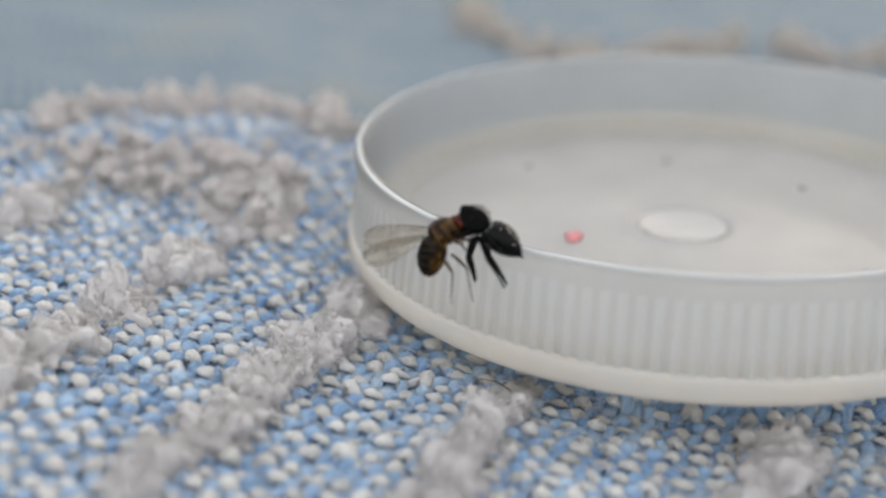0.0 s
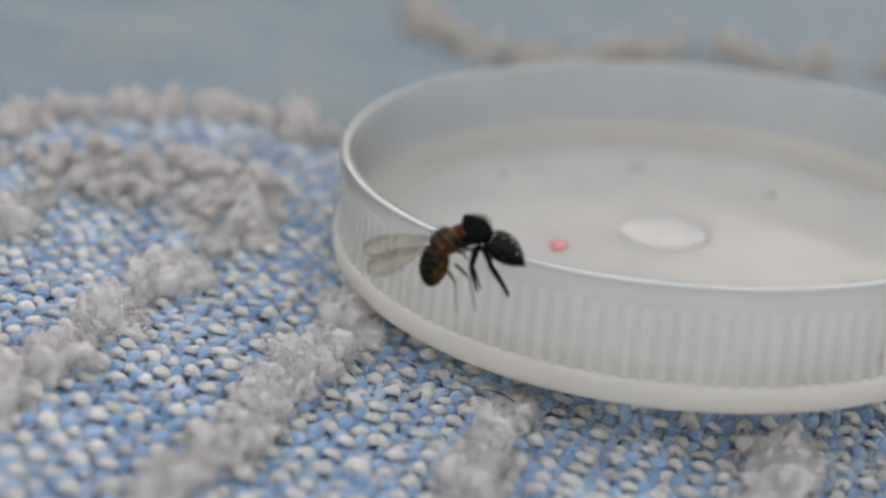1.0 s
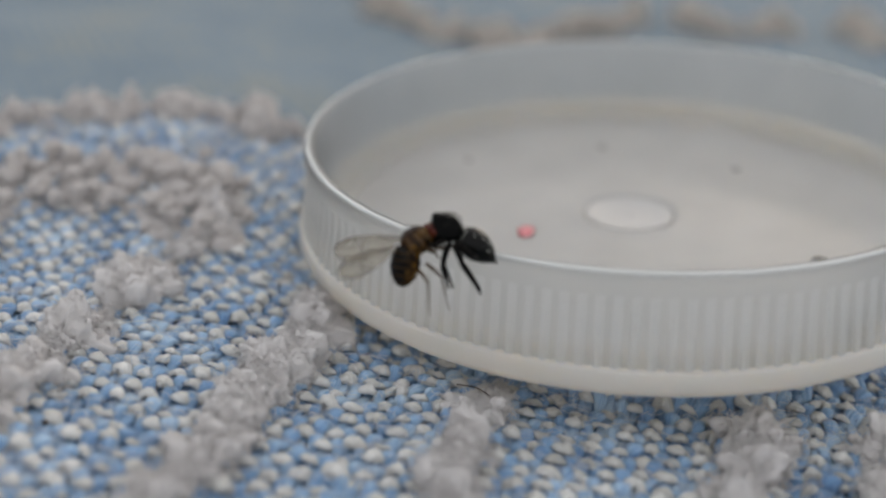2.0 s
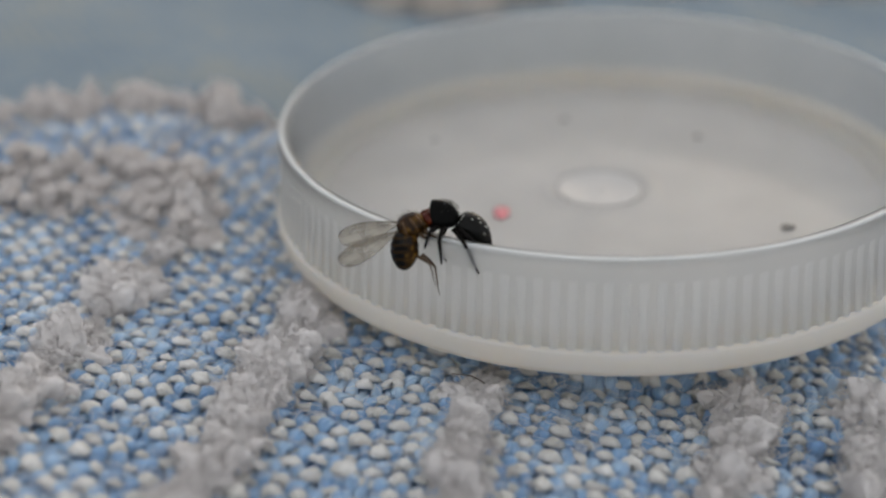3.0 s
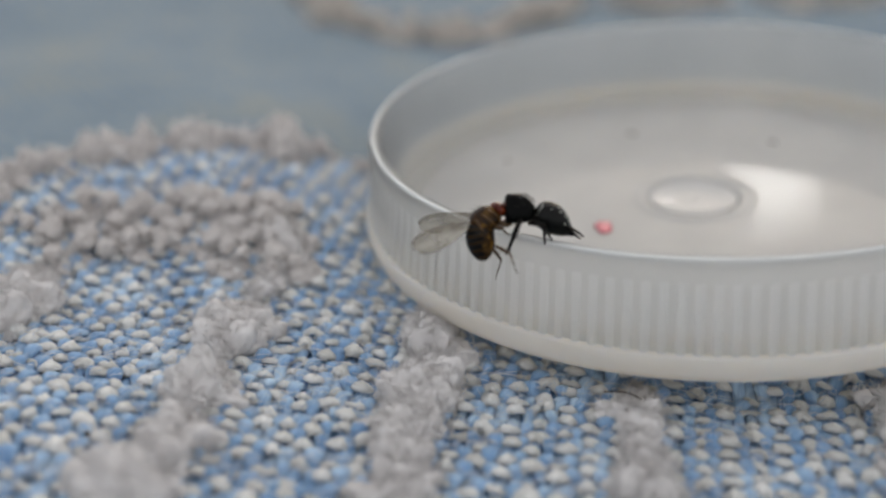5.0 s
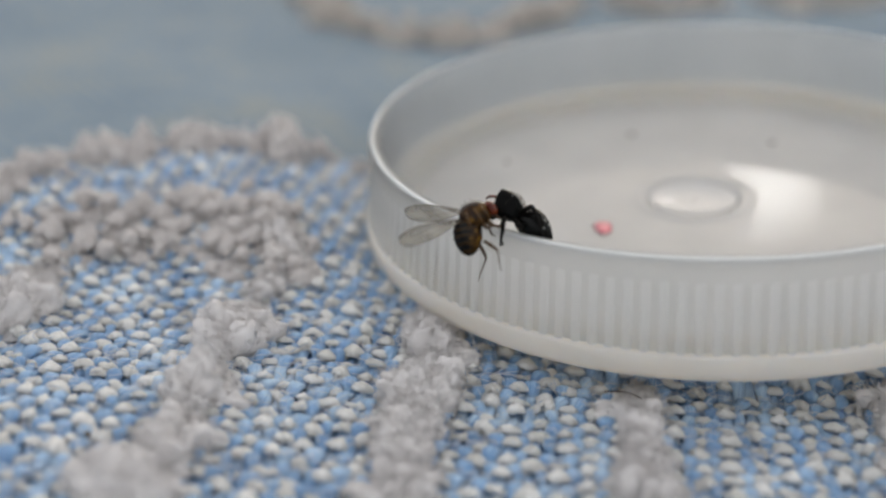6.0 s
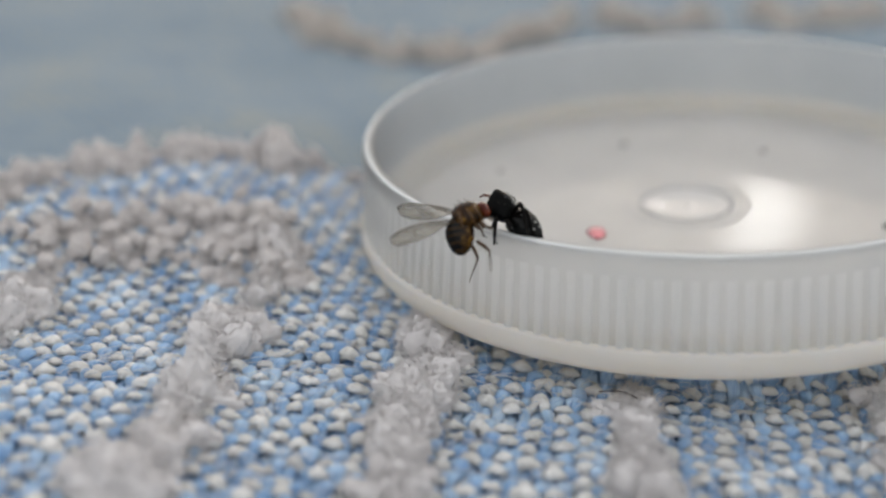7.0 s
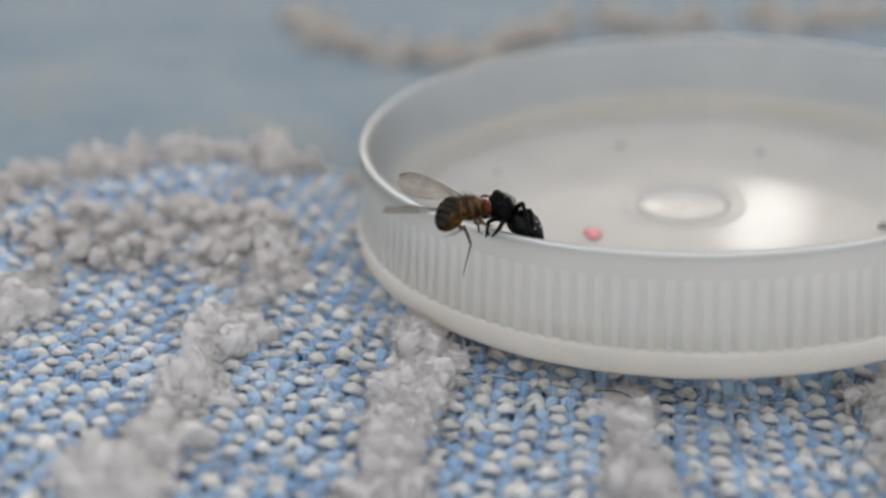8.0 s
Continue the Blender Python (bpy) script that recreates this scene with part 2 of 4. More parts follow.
def towel():
    """A woven towel: a base sheet, white weft and blue warp threads, raised rows of fluffy pile."""
    base = new("towel")
    tagged(base, "blue and white woven cotton towel with raised fluffy grey-white rows", "towel", kind="structure")
    g = np.arange(-70, 70.1, 0.9)
    gx, gy = np.meshgrid(g, g)
    n = len(g)
    idx = np.arange(n * n).reshape(n, n)
    quads = np.stack([idx[:-1, :-1], idx[:-1, 1:], idx[1:, 1:], idx[1:, :-1]], -1).reshape(-1, 4)
    mid = np.stack([gx, gy], -1).reshape(-1, 2)[quads[:, 0]]
    quads = quads[(mid[:, 1] < np.interp(mid[:, 0], EDGE_X, EDGE_Y) - 0.5) & (np.abs(mid[:, 0]) < 44)]
    mesh_object("backing", np.stack([gx, gy, cloth_z(gx, gy) - 0.14], -1).reshape(-1, 3), quads, backing, base, "dark blue backing of the weave")
    g = np.concatenate([np.arange(-600, -60, 30), np.arange(-60, 60, 1.5), np.arange(60, 601, 30)])
    gx, gy = np.meshgrid(g, g)
    n = len(g)
    idx = np.arange(n * n).reshape(n, n)
    quads = np.stack([idx[:-1, :-1], idx[:-1, 1:], idx[1:, 1:], idx[1:, :-1]], -1).reshape(-1, 4)
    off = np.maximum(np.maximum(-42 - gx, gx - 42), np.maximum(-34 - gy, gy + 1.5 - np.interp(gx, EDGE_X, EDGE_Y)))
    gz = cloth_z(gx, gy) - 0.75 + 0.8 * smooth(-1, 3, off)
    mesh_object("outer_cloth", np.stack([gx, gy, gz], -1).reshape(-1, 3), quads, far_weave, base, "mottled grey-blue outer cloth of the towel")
    column, pick = 0.50, 0.98
    rng = np.random.default_rng(7)
    for p0, p1, q0, q1, steps, sides in ((-34, 14.2, -34, 13, 10, 8), (-44, 44, 13.4, 22, 4, 4), (-46, -34.4, -34, 13, 4, 4), (14.6, 40, -34, 13, 4, 4)):
        wp = np.arange(p0, p1, column)
        wq = np.arange(q0, q1, pick)
        for kind in ("weft", "warp"):
            own, other = (wq, wp) if kind == "weft" else (wp, wq)
            step = steps if kind == "weft" else steps + 2
            s = np.arange(0, len(other) - 1, (2.0 if kind == "weft" else 1.0) / step)
            along = other[0] + s * (column if kind == "weft" else pick)
            paths, radii = [], []
            sunk = rng.random((len(own), len(other))) < 0.10  # floats that slipped under
            for j, at in enumerate(own):
                knots = rng.normal(0, 1, (5, len(other) + 2))
                f = [np.interp(s, np.arange(len(other) + 2), k) for k in knots]
                lumps = np.interp(s * 2.7, np.arange(3 * len(other) + 9), rng.normal(0, 1, 3 * len(other) + 9))
                if kind == "weft":  # over each second warp, thick and thin picks in turn
                    wave = (np.cos(math.pi * s) + 0.5) / 1.5
                    wave = np.sign(wave) * np.abs(wave) ** 0.65
                    wave = np.where(sunk[j][np.minimum(((s + 1) // 2).astype(int), len(other) - 1)], np.minimum(wave, 0.1), wave)
                    thick = 0.335 if j % 2 else 0.26
                    z = 0.17 * np.maximum(wave, -0.6) + 0.04 * f[0] + (0.09 if j % 2 else 0.06) + 0.03 * lumps
                    rad = thick * (0.55 + 0.45 * np.maximum(wave, 0)) * (1 + 0.14 * f[1] + 0.15 * lumps)
                    a, b = along + 0.08 * f[2], at + 0.07 * f[3] + (0.06 if j % 2 else -0.04) + 0.30 * np.cos(math.pi * s / 2) + 0.10 * np.sin(0.9 * along + 2.3 * j)
                else:
                    wave = np.cos(2 * math.pi * s)
                    if j % 2:  # lies over the wefts, tied down between them
                        z = 0.12 * wave + 0.05 * f[0] + 0.06
                        rad = 0.32 * (0.90 + 0.10 * wave) * (1 + 0.12 * f[1] + 0.10 * lumps)
                        a = at + 0.09 * f[3] + 0.10 * np.sin(math.pi * s)
                    else:
                        z = 0.05 * f[0] - 0.08
                        rad = 0.27 * (1 + 0.1 * f[1])
                        a = at + 0.05 * f[3]
                    b = along + 0.08 * f[2]
                x, y = a * UX + b * VX, a * UY + b * VY
                paths.append(np.stack([x, y, cloth_z(x, y) + z], -1))
                radii.append(rad)
            v, f = tubes(paths, radii, sides, 0.52 if kind == "weft" else 0.60)
            n_th, n_pt = len(paths), len(along)
            j, k, c = np.meshgrid(np.arange(n_th), np.arange(n_pt - 1), np.arange(sides), indexing="ij")
            start = rng.uniform(0, 400, n_th)
            u0, u1 = start[j] + along[k], start[j] + along[k + 1]
            c0, c1 = c / sides, (c + 1) / sides
            ply = np.stack([np.stack(q, -1) for q in ((u0, c0), (u0, c1), (u1, c1), (u1, c0))], -2).reshape(-1, 2)
            here = v[f[:, 0]]
            keep = here[:, 1] < np.interp(here[:, 0], EDGE_X, EDGE_Y)
            ply = ply.reshape(-1, 4, 2)
            cotton = white_yarn if kind == "weft" else blue_yarn
            if sides == 8:  # the near weave: every thread is a piece of its own
                size, per = n_pt * sides, (n_pt - 1) * sides
                for i in range(n_th):
                    own_f = slice(i * per, (i + 1) * per)
                    if keep[own_f].any():
                        mesh_object(kind + "_thread", v[i * size:(i + 1) * size], (f[own_f] - i * size)[keep[own_f]], cotton, base, ply=ply[own_f][keep[own_f]])
            else:
                tagged(mesh_object(kind + "_threads", v, f[keep], cotton, base, "white cotton weft threads" if kind == "weft" else "light blue cotton warp threads", ply=ply[keep]), kind="stuff")
    for name, mat, count, label in (("lint", fluff, 5200, "fine white lint fibres on the weave"), ("blue_lint", blue_yarn, 2600, "fine blue fibres worked loose from the warp")):
        x0, y0 = rng.uniform(-33, 13, count), rng.uniform(-28, 10, count)
        turn = rng.normal(0 if name == "lint" else 1.35, 0.6, count)
        s = np.linspace(-0.5, 0.5, 5)[None, :] * rng.uniform(0.4, 1.3, count)[:, None]
        bend = rng.normal(0, 0.5, count)[:, None] * s * s
        x = x0[:, None] + s * np.cos(turn)[:, None] - bend * np.sin(turn)[:, None]
        y = y0[:, None] + s * np.sin(turn)[:, None] + bend * np.cos(turn)[:, None]
        z = cloth_z(x, y) + 0.36 + rng.uniform(-0.08, 0.1, count)[:, None] - 0.2 * s * s
        v, f = tubes(np.stack([x, y, z], -1), np.full(x.shape, 0.013), 3)
        ply = np.tile(np.array([(0, 0), (0, 1), (1, 1), (1, 0)], float), (len(f), 1))
        tagged(mesh_object(name, v, f, mat, base, label, ply=ply), kind="stuff")
    return base


def ball(level):
    bm = bmesh.new()
    bmesh.ops.create_icosphere(bm, subdivisions=level, radius=1.0)
    v = np.array([p.co[:] for p in bm.verts])
    f = np.array([[q.index for q in face.verts] for face in bm.faces])
    bm.free()
    return v, f


def loop_patch(name, label, line, width, tall, every, size, seed, level=2, fibres=24):
    """A raised row of fluffy pile along a line: a low mound, soft crumpled clumps, stray curled fibres."""
    rng = np.random.default_rng(seed)
    line = np.array(line, float)
    seg = np.hypot(*np.diff(line, axis=0).T)
    run = np.concatenate([[0], np.cumsum(seg)])
    bv, bf = ball(level)
    verts, faces, hair, hrad, total = [], [], [], [], 0
    for i, d in enumerate(np.arange(0, run[-1], every)):
        low = i % 3 == 0  # every third clump is broad and lies low
        swell = 1 + 0.35 * noise.noise(Vector((d * 0.45, seed * 7.0, 0)))
        x = np.interp(d, run, line[:, 0]) + rng.normal(0, width * 0.40 * swell)
        y = np.interp(d, run, line[:, 1]) + rng.normal(0, width * 0.3)
        r = size * (1.5 if low else rng.uniform(0.55, 1.15))
        z = float(cloth_z(x, y)) + (0.05 if low else rng.uniform(0.15, 0.95) * tall * swell)
        turn = np.array(Euler(rng.uniform(0, 6.28, 3)).to_matrix())
        stretch = rng.uniform(0.8, 1.25, 3)
        off = rng.uniform(-50, 50, 3)
        v = bv.copy()
        w = np.array([noise.noise(Vector(q * 1.5 + off)) for q in v])
        w2 = np.array([noise.noise(Vector(q * 3.6 + off)) for q in v])
        v = v * (1 + 0.50 * w + 0.26 * w2)[:, None] * stretch
        v = (v @ turn.T) * r
        if low:
            v[:, 2] *= 0.6
        v += (x, y, z)
        faces.append(bf + total)
        total += len(v)
        verts.append(v)
        for k in range(fibres):
            way = rng.normal(0, 1, 3)
            way[2] = abs(way[2]) * 0.9 + 0.1
            way /= np.linalg.norm(way)
            side = np.cross(way, rng.normal(0, 1, 3))
            side /= np.linalg.norm(side)
            s = np.linspace(-1, 1, 4)[:, None]
            if k % 3:  # lies on the clump, in a loose curl
                reach = rng.uniform(0.4, 1.1)
                path = way * r * (1.10 - 0.22 * s * s * reach) + side * s * r * reach
            else:  # stands off
                path = way * r * (1.0 + (s + 1) * rng.uniform(0.12, 0.4)) + side * np.sin(s * 2) * r * 0.3
            hair.append(np.array((x, y, z)) + path)
            hrad.append(np.full(4, rng.uniform(0.010, 0.020)))
    body = new(name)
    tagged(body, label, "pile", group="pile rows on the towel", kind="stuff")
    mesh_object("clumps", np.concatenate(verts), np.concatenate(faces), dusty_fluff, body)
    hv, hf = tubes(hair, hrad, 3)
    mesh_object("loose_fibres", hv, hf, fluff, body, "fine loose cotton fibres")
    return body



def fbm(points, scale, octaves, puffy=False):
    out, gain = np.zeros(len(points)), 1.0
    for _ in range(octaves):
        wave = np.array([noise.noise(Vector(q)) for q in points * scale])
        out += gain * (np.sqrt(wave * wave + 0.012) if puffy else wave)
        scale, gain = scale * 2.1, gain * 0.52
    return out


def pile_row(name, label, line, width, tall, grain, seed, fibres, cotton=fluff):
    """A raised row of fluffy pile along a line: one lumpy cotton bank with curled fibres standing off it."""
    rng = np.random.default_rng(seed)
    line = np.array(line, float)
    seg = np.hypot(*np.diff(line, axis=0).T)
    run = np.concatenate([[0], np.cumsum(seg)])
    d = np.arange(0, run[-1], grain)
    ang = np.linspace(0, math.pi, int(2.6 * width / grain))
    x0, y0 = np.interp(d, run, line[:, 0]), np.interp(d, run, line[:, 1])
    tx, ty = np.gradient(x0), np.gradient(y0)
    tl = np.hypot(tx, ty)
    nx, ny = ty / tl, -tx / tl
    lump = fbm(np.stack([d, d * 0, d * 0 + seed * 9.7], -1), 0.42, 3)
    meander = fbm(np.stack([d, d * 0 + 40, d * 0 + seed * 9.7], -1), 0.30, 2)
    ends = np.minimum(1, np.minimum(d, run[-1] - d) / 1.2) ** 0.5
    half = width * np.maximum(0.22, 0.74 + 1.0 * lump) * (0.25 + 0.75 * ends)
    high = tall * np.maximum(0.2, 0.90 + 1.0 * lump) * ends
    c, s = np.cos(ang)[None, :], np.sin(ang)[None, :]
    side = c * half[:, None] + (0.5 * width * meander)[:, None]
    x, y = x0[:, None] + nx[:, None] * side, y0[:, None] + ny[:, None] * side
    z = cloth_z(x, y) - 0.25 + (high[:, None] + 0.25) * s
    base = np.stack([x, y, z], -1)
    normal = np.stack([nx[:, None] * c, ny[:, None] * c, s + 0 * side], -1)
    flat = base.reshape(-1, 3)
    big = fbm(flat + seed * 5.1, 0.85 / max(1, tall), 2)
    crumb_ = fbm(flat + seed * 3.3, 0.95 / max(1, tall), 4, True)
    push = 0.75 * tall * big + 1.0 * tall * (crumb_ - 0.42)
    jx, jy = fbm(flat + 71, 2.2, 2), fbm(flat + 133, 2.2, 2)
    v = flat + normal.reshape(-1, 3) * (push * np.repeat(ends, len(ang)))[:, None] + 0.16 * np.stack([jx, jy, 0 * jx], -1)
    r, k = base.shape[:2]
    idx = np.arange(r * k).reshape(r, k)
    quads = np.stack([idx[:-1, :-1], idx[1:, :-1], idx[1:, 1:], idx[:-1, 1:]], -1).reshape(-1, 4)
    body = new(name)
    tagged(body, label, "pile", group="pile rows on the towel", kind="stuff")
    mesh_object("cotton_bank", v, quads, cotton, body)
    pick = rng.integers(0, len(v), fibres)
    at, way = v[pick], normal.reshape(-1, 3)[pick] + rng.normal(0, 0.5, (fibres, 3))
    way /= np.linalg.norm(way, axis=1)[:, None]
    turn = np.cross(way, rng.normal(0, 1, (fibres, 3)))
    turn /= np.linalg.norm(turn, axis=1)[:, None]
    u = np.linspace(0, 1, 5)[None, :, None]
    long = rng.uniform(0.15, 0.6, fibres)[:, None, None]
    flatness = rng.uniform(0.1, 1.0, fibres)[:, None, None]
    path = at[:, None] + long * (way[:, None] * (u - flatness * u * u) + turn[:, None] * np.sin(u * rng.uniform(1, 4, fibres)[:, None, None]) * 0.7) - 0.03 * way[:, None]
    hv, hf = tubes(path, np.repeat(rng.uniform(0.010, 0.020, fibres)[:, None], 5, 1), 3)
    mesh_object("loose_fibres", hv, hf, fluff, body, "fine loose cotton fibres")
    return body


towel()
NEAR_ROW = "raised row of grey-white fluffy cotton pile on the towel"
for seed, (line, width) in enumerate((
        ([(-24.8, -25.5), (-23.6, -20.4), (-22.8, -15.1), (-21.9, -10.7), (-20.8, -4.9), (-19.8, -1.7)], 1.05),
        ([(-16.7, -26.7), (-15.4, -20.6), (-14.5, -16.2), (-13.6, -12.5), (-13.9, -10.2), (-14.4, -7.8)], 1.2),
        ([(-8.0, -26.7), (-6.8, -21.1), (-6.3, -17.5), (-5.9, -15.5), (-5.5, -13.0)], 1.15),
        ([(1.4, -27.1), (2.7, -21.1), (4.4, -16.1), (4.9, -13.6)], 1.2),
        ([(6.7, -26.5), (9.2, -17.1), (9.9, -13.9)], 1.1),
        ([(-32.7, -21.2), (-31.6, -11.0), (-31.2, -4.0)], 1.1)), 1):
    pile_row("pile_row", NEAR_ROW, line, width, 0.95, 0.06, seed, 6000)
pile_row("pile_row", "blurred far row of fluffy cotton pile curving over the towel", [(-35.9, 0.4), (-34.1, 2.8), (-32.6, 4.8), (-30.1, 6.7), (-27.2, 7.6), (-24.1, 7.9), (-21.0, 8.0), (-18.5, 8.4), (-16.4, 9.2)], 1.5, 1.1, 0.12, 7, 2500, dusty_fluff)
LOOSE = "loose patch of large cotton pile loops on the towel"
loop_patch("pile_row", LOOSE, [(-34.2, -1.8), (-31.8, -1.1), (-29.0, 0.0), (-26.1, 0.8), (-22.7, 0.5), (-21.2, -2.1), (-20.3, -5.6)], 2.7, 1.1, 0.17, 0.44, 8, 3, 14)
loop_patch("pile_row", LOOSE, [(-30.4, -3.7), (-27.5, -2.5), (-25.4, -2.2), (-22.8, -3.6), (-21.6, -5.0)], 2.4, 1.0, 0.22, 0.42, 18, 3, 14)
FAR_ROW = "far row of fluffy grey-tan cotton pile across the towel"
pile_row("pile_row", FAR_ROW, [(-23.8, 58.3), (-20.1, 46.3), (-16.1, 41.8), (-11.3, 41.9), (-6.9, 43.1), (-2.3, 48.4), (2.8, 58.3)], 1.6, 1.5, 0.2, 9, 600, tan_fluff)
pile_row("pile_row", FAR_ROW, [(6.3, 62.1), (8.7, 56.8), (12.0, 54.4), (18.8, 62.6)], 1.6, 1.4, 0.2, 10, 600, tan_fluff)
pile_row("pile_row", FAR_ROW, [(23.9, 64.0), (25.4, 57.9), (30.1, 59.7), (38.7, 67.5)], 1.5, 1.4, 0.2, 11, 500, tan_fluff)


# ---- the bottle cap ----
def lathe(profile, turns):
    verts, faces = [], []
    k = len(profile)
    for i in range(turns):
        a = 2 * math.pi * i / turns
        verts += [(r * math.cos(a), r * math.sin(a), z) for r, z in profile]
    for i in range(turns):
        b, c = i * k, (i + 1) % turns * k
        faces += [(b + j, c + j, c + j + 1, b + j + 1) for j in range(k - 1)]
    return verts, faces


RIBS = 150  # grip ribs round the cap


def cap():
    """An upturned screw cap: wall with grip ribs, rolled rim, floor with the mark of the mould."""
    top = new("bottle_cap")
    top.matrix_basis = CAP
    tagged(top, "upturned milky translucent plastic cap with ribbed side on the towel", "bottle cap")
    wall = [(16.10, 0.95), (16.13, 1.05), (15.96, 2.4), (15.82, 3.6), (15.82, 3.9), (15.85, 4.1), (15.88, 4.35), (15.88, 4.6), (15.85, 4.8), (15.76, 4.94), (15.62, 5.0), (15.47, 5.0),
            (15.34, 4.92), (15.24, 4.75), (15.18, 4.4), (15.08, 3.6), (14.95, 2.6), (14.8, 1.6), (14.6, 1.0), (14.3, 0.7), (13.9, 0.53)]
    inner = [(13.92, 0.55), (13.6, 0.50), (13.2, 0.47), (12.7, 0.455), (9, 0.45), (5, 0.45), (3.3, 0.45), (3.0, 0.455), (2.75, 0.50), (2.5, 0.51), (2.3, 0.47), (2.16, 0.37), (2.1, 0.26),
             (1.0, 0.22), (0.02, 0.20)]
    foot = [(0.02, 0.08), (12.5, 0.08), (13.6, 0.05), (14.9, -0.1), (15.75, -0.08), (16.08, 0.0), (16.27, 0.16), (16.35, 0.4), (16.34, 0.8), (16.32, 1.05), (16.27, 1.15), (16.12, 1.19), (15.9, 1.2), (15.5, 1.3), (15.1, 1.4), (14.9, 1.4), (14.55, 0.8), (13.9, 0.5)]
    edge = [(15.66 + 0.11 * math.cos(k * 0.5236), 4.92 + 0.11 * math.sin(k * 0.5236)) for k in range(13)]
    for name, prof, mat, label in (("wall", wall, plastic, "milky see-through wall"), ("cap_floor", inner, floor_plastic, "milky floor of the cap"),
                                   ("foot", foot, cream_plastic, "cream-tinted thick foot and underside"), ("rim", edge, rim_plastic, "white ring along the rim, for dense edge and highlight")):
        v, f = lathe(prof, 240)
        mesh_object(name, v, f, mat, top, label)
    gate = [(2.10, 0.42), (2.03, 0.45), (1.94, 0.44), (1.65, 0.37), (1.2, 0.315), (0.6, 0.29), (0.3, 0.31), (0.02, 0.32), (0.02, 0.22), (2.0, 0.23), (2.10, 0.42)]
    v, f = lathe(gate, 64)
    mesh_object("gate_mark", v, f, gate_plastic, top, "round hollow moulding mark, whitened for its reflection")
    bm = bmesh.new()
    across = ((-0.21, 0.0), (-0.18, 0.5), (-0.12, 0.9), (0.0, 1.05), (0.12, 0.9), (0.18, 0.5), (0.21, 0.0))
    rings = []
    for z, grow in ((1.05, 0.12), (1.15, 0.12), (1.6, 0.11), (2.4, 0.085), (3.1, 0.055), (3.7, 0.03), (4.3, 0.0)):
        foot = 16.12 - (z - 1.05) * 0.122 if z < 3.6 else 15.81 + (z - 3.6) * 0.06
        rings.append([bm.verts.new((foot + grow * up - 0.012, y, z)) for y, up in across])
    for a, b in zip(rings, rings[1:]):
        for i in range(len(across) - 1):
            bm.faces.new((a[i], a[i + 1], b[i + 1], b[i]))
    bm.faces.new(rings[0])
    rib = part("rib", bm, rib_plastic, top)
    for i in range(1, RIBS):
        o = rib.copy()
        scene.collection.objects.link(o)
        o.matrix_basis = pose(0, 0, 0, 0, 0, i * 360 / RIBS)
    return top


cap()


# ---- the insects ----
black_shell = plain("black_shell", (0.0014, 0.0015, 0.0014), 0.30, 0.5, 5200.0, 1.0, Specular_IOR_Level=0.06)
black_belly = plain("black_belly", (0.0022, 0.0022, 0.0018), 0.20, 0.6, 4200.0, 1.0, Specular_IOR_Level=0.14)
black_leg = plain("black_leg", (0.003, 0.0024, 0.002), 0.4, 0.5, 5000.0, 0.6, Specular_IOR_Level=0.07)
rusty = plain("rusty_palp", (0.075, 0.016, 0.005), 0.4, 0.5, 5000.0, 0.4)
# pale scales and hairs, which also paint glints on the black shell
pale_scale = plain("pale_scale", (0.36, 0.355, 0.32), 0.5, 0.4, 8000.0, 0.5)
eye_glass = plain("black_eye", (0.006, 0.006, 0.007), 0.08, 0.2, 3000.0, 0.0)
amber = plain("amber_shell", (0.075, 0.034, 0.006), 0.30, 0.75, 2600.0, 0.8, Specular_IOR_Level=0.35)
rust_head = plain("rust_head", (0.075, 0.013, 0.003), 0.24, 0.7, 3500.0, 0.7, Specular_IOR_Level=0.25)
amber_leg = plain("amber_leg", (0.055, 0.028, 0.008), 0.35, 0.4, 5000.0, 0.3)
red_eye = plain("red_eye", (0.050, 0.006, 0.002), 0.28, 0.4, 9000.0, 0.6, Specular_IOR_Level=0.18)
bristle = plain("bristle", (0.03, 0.022, 0.014), 0.5, 0.3, 5000.0, 0.1)
vein_brown = plain("vein_brown", (0.07, 0.045, 0.025), 0.5, 0.3, 5000.0, 0.1)


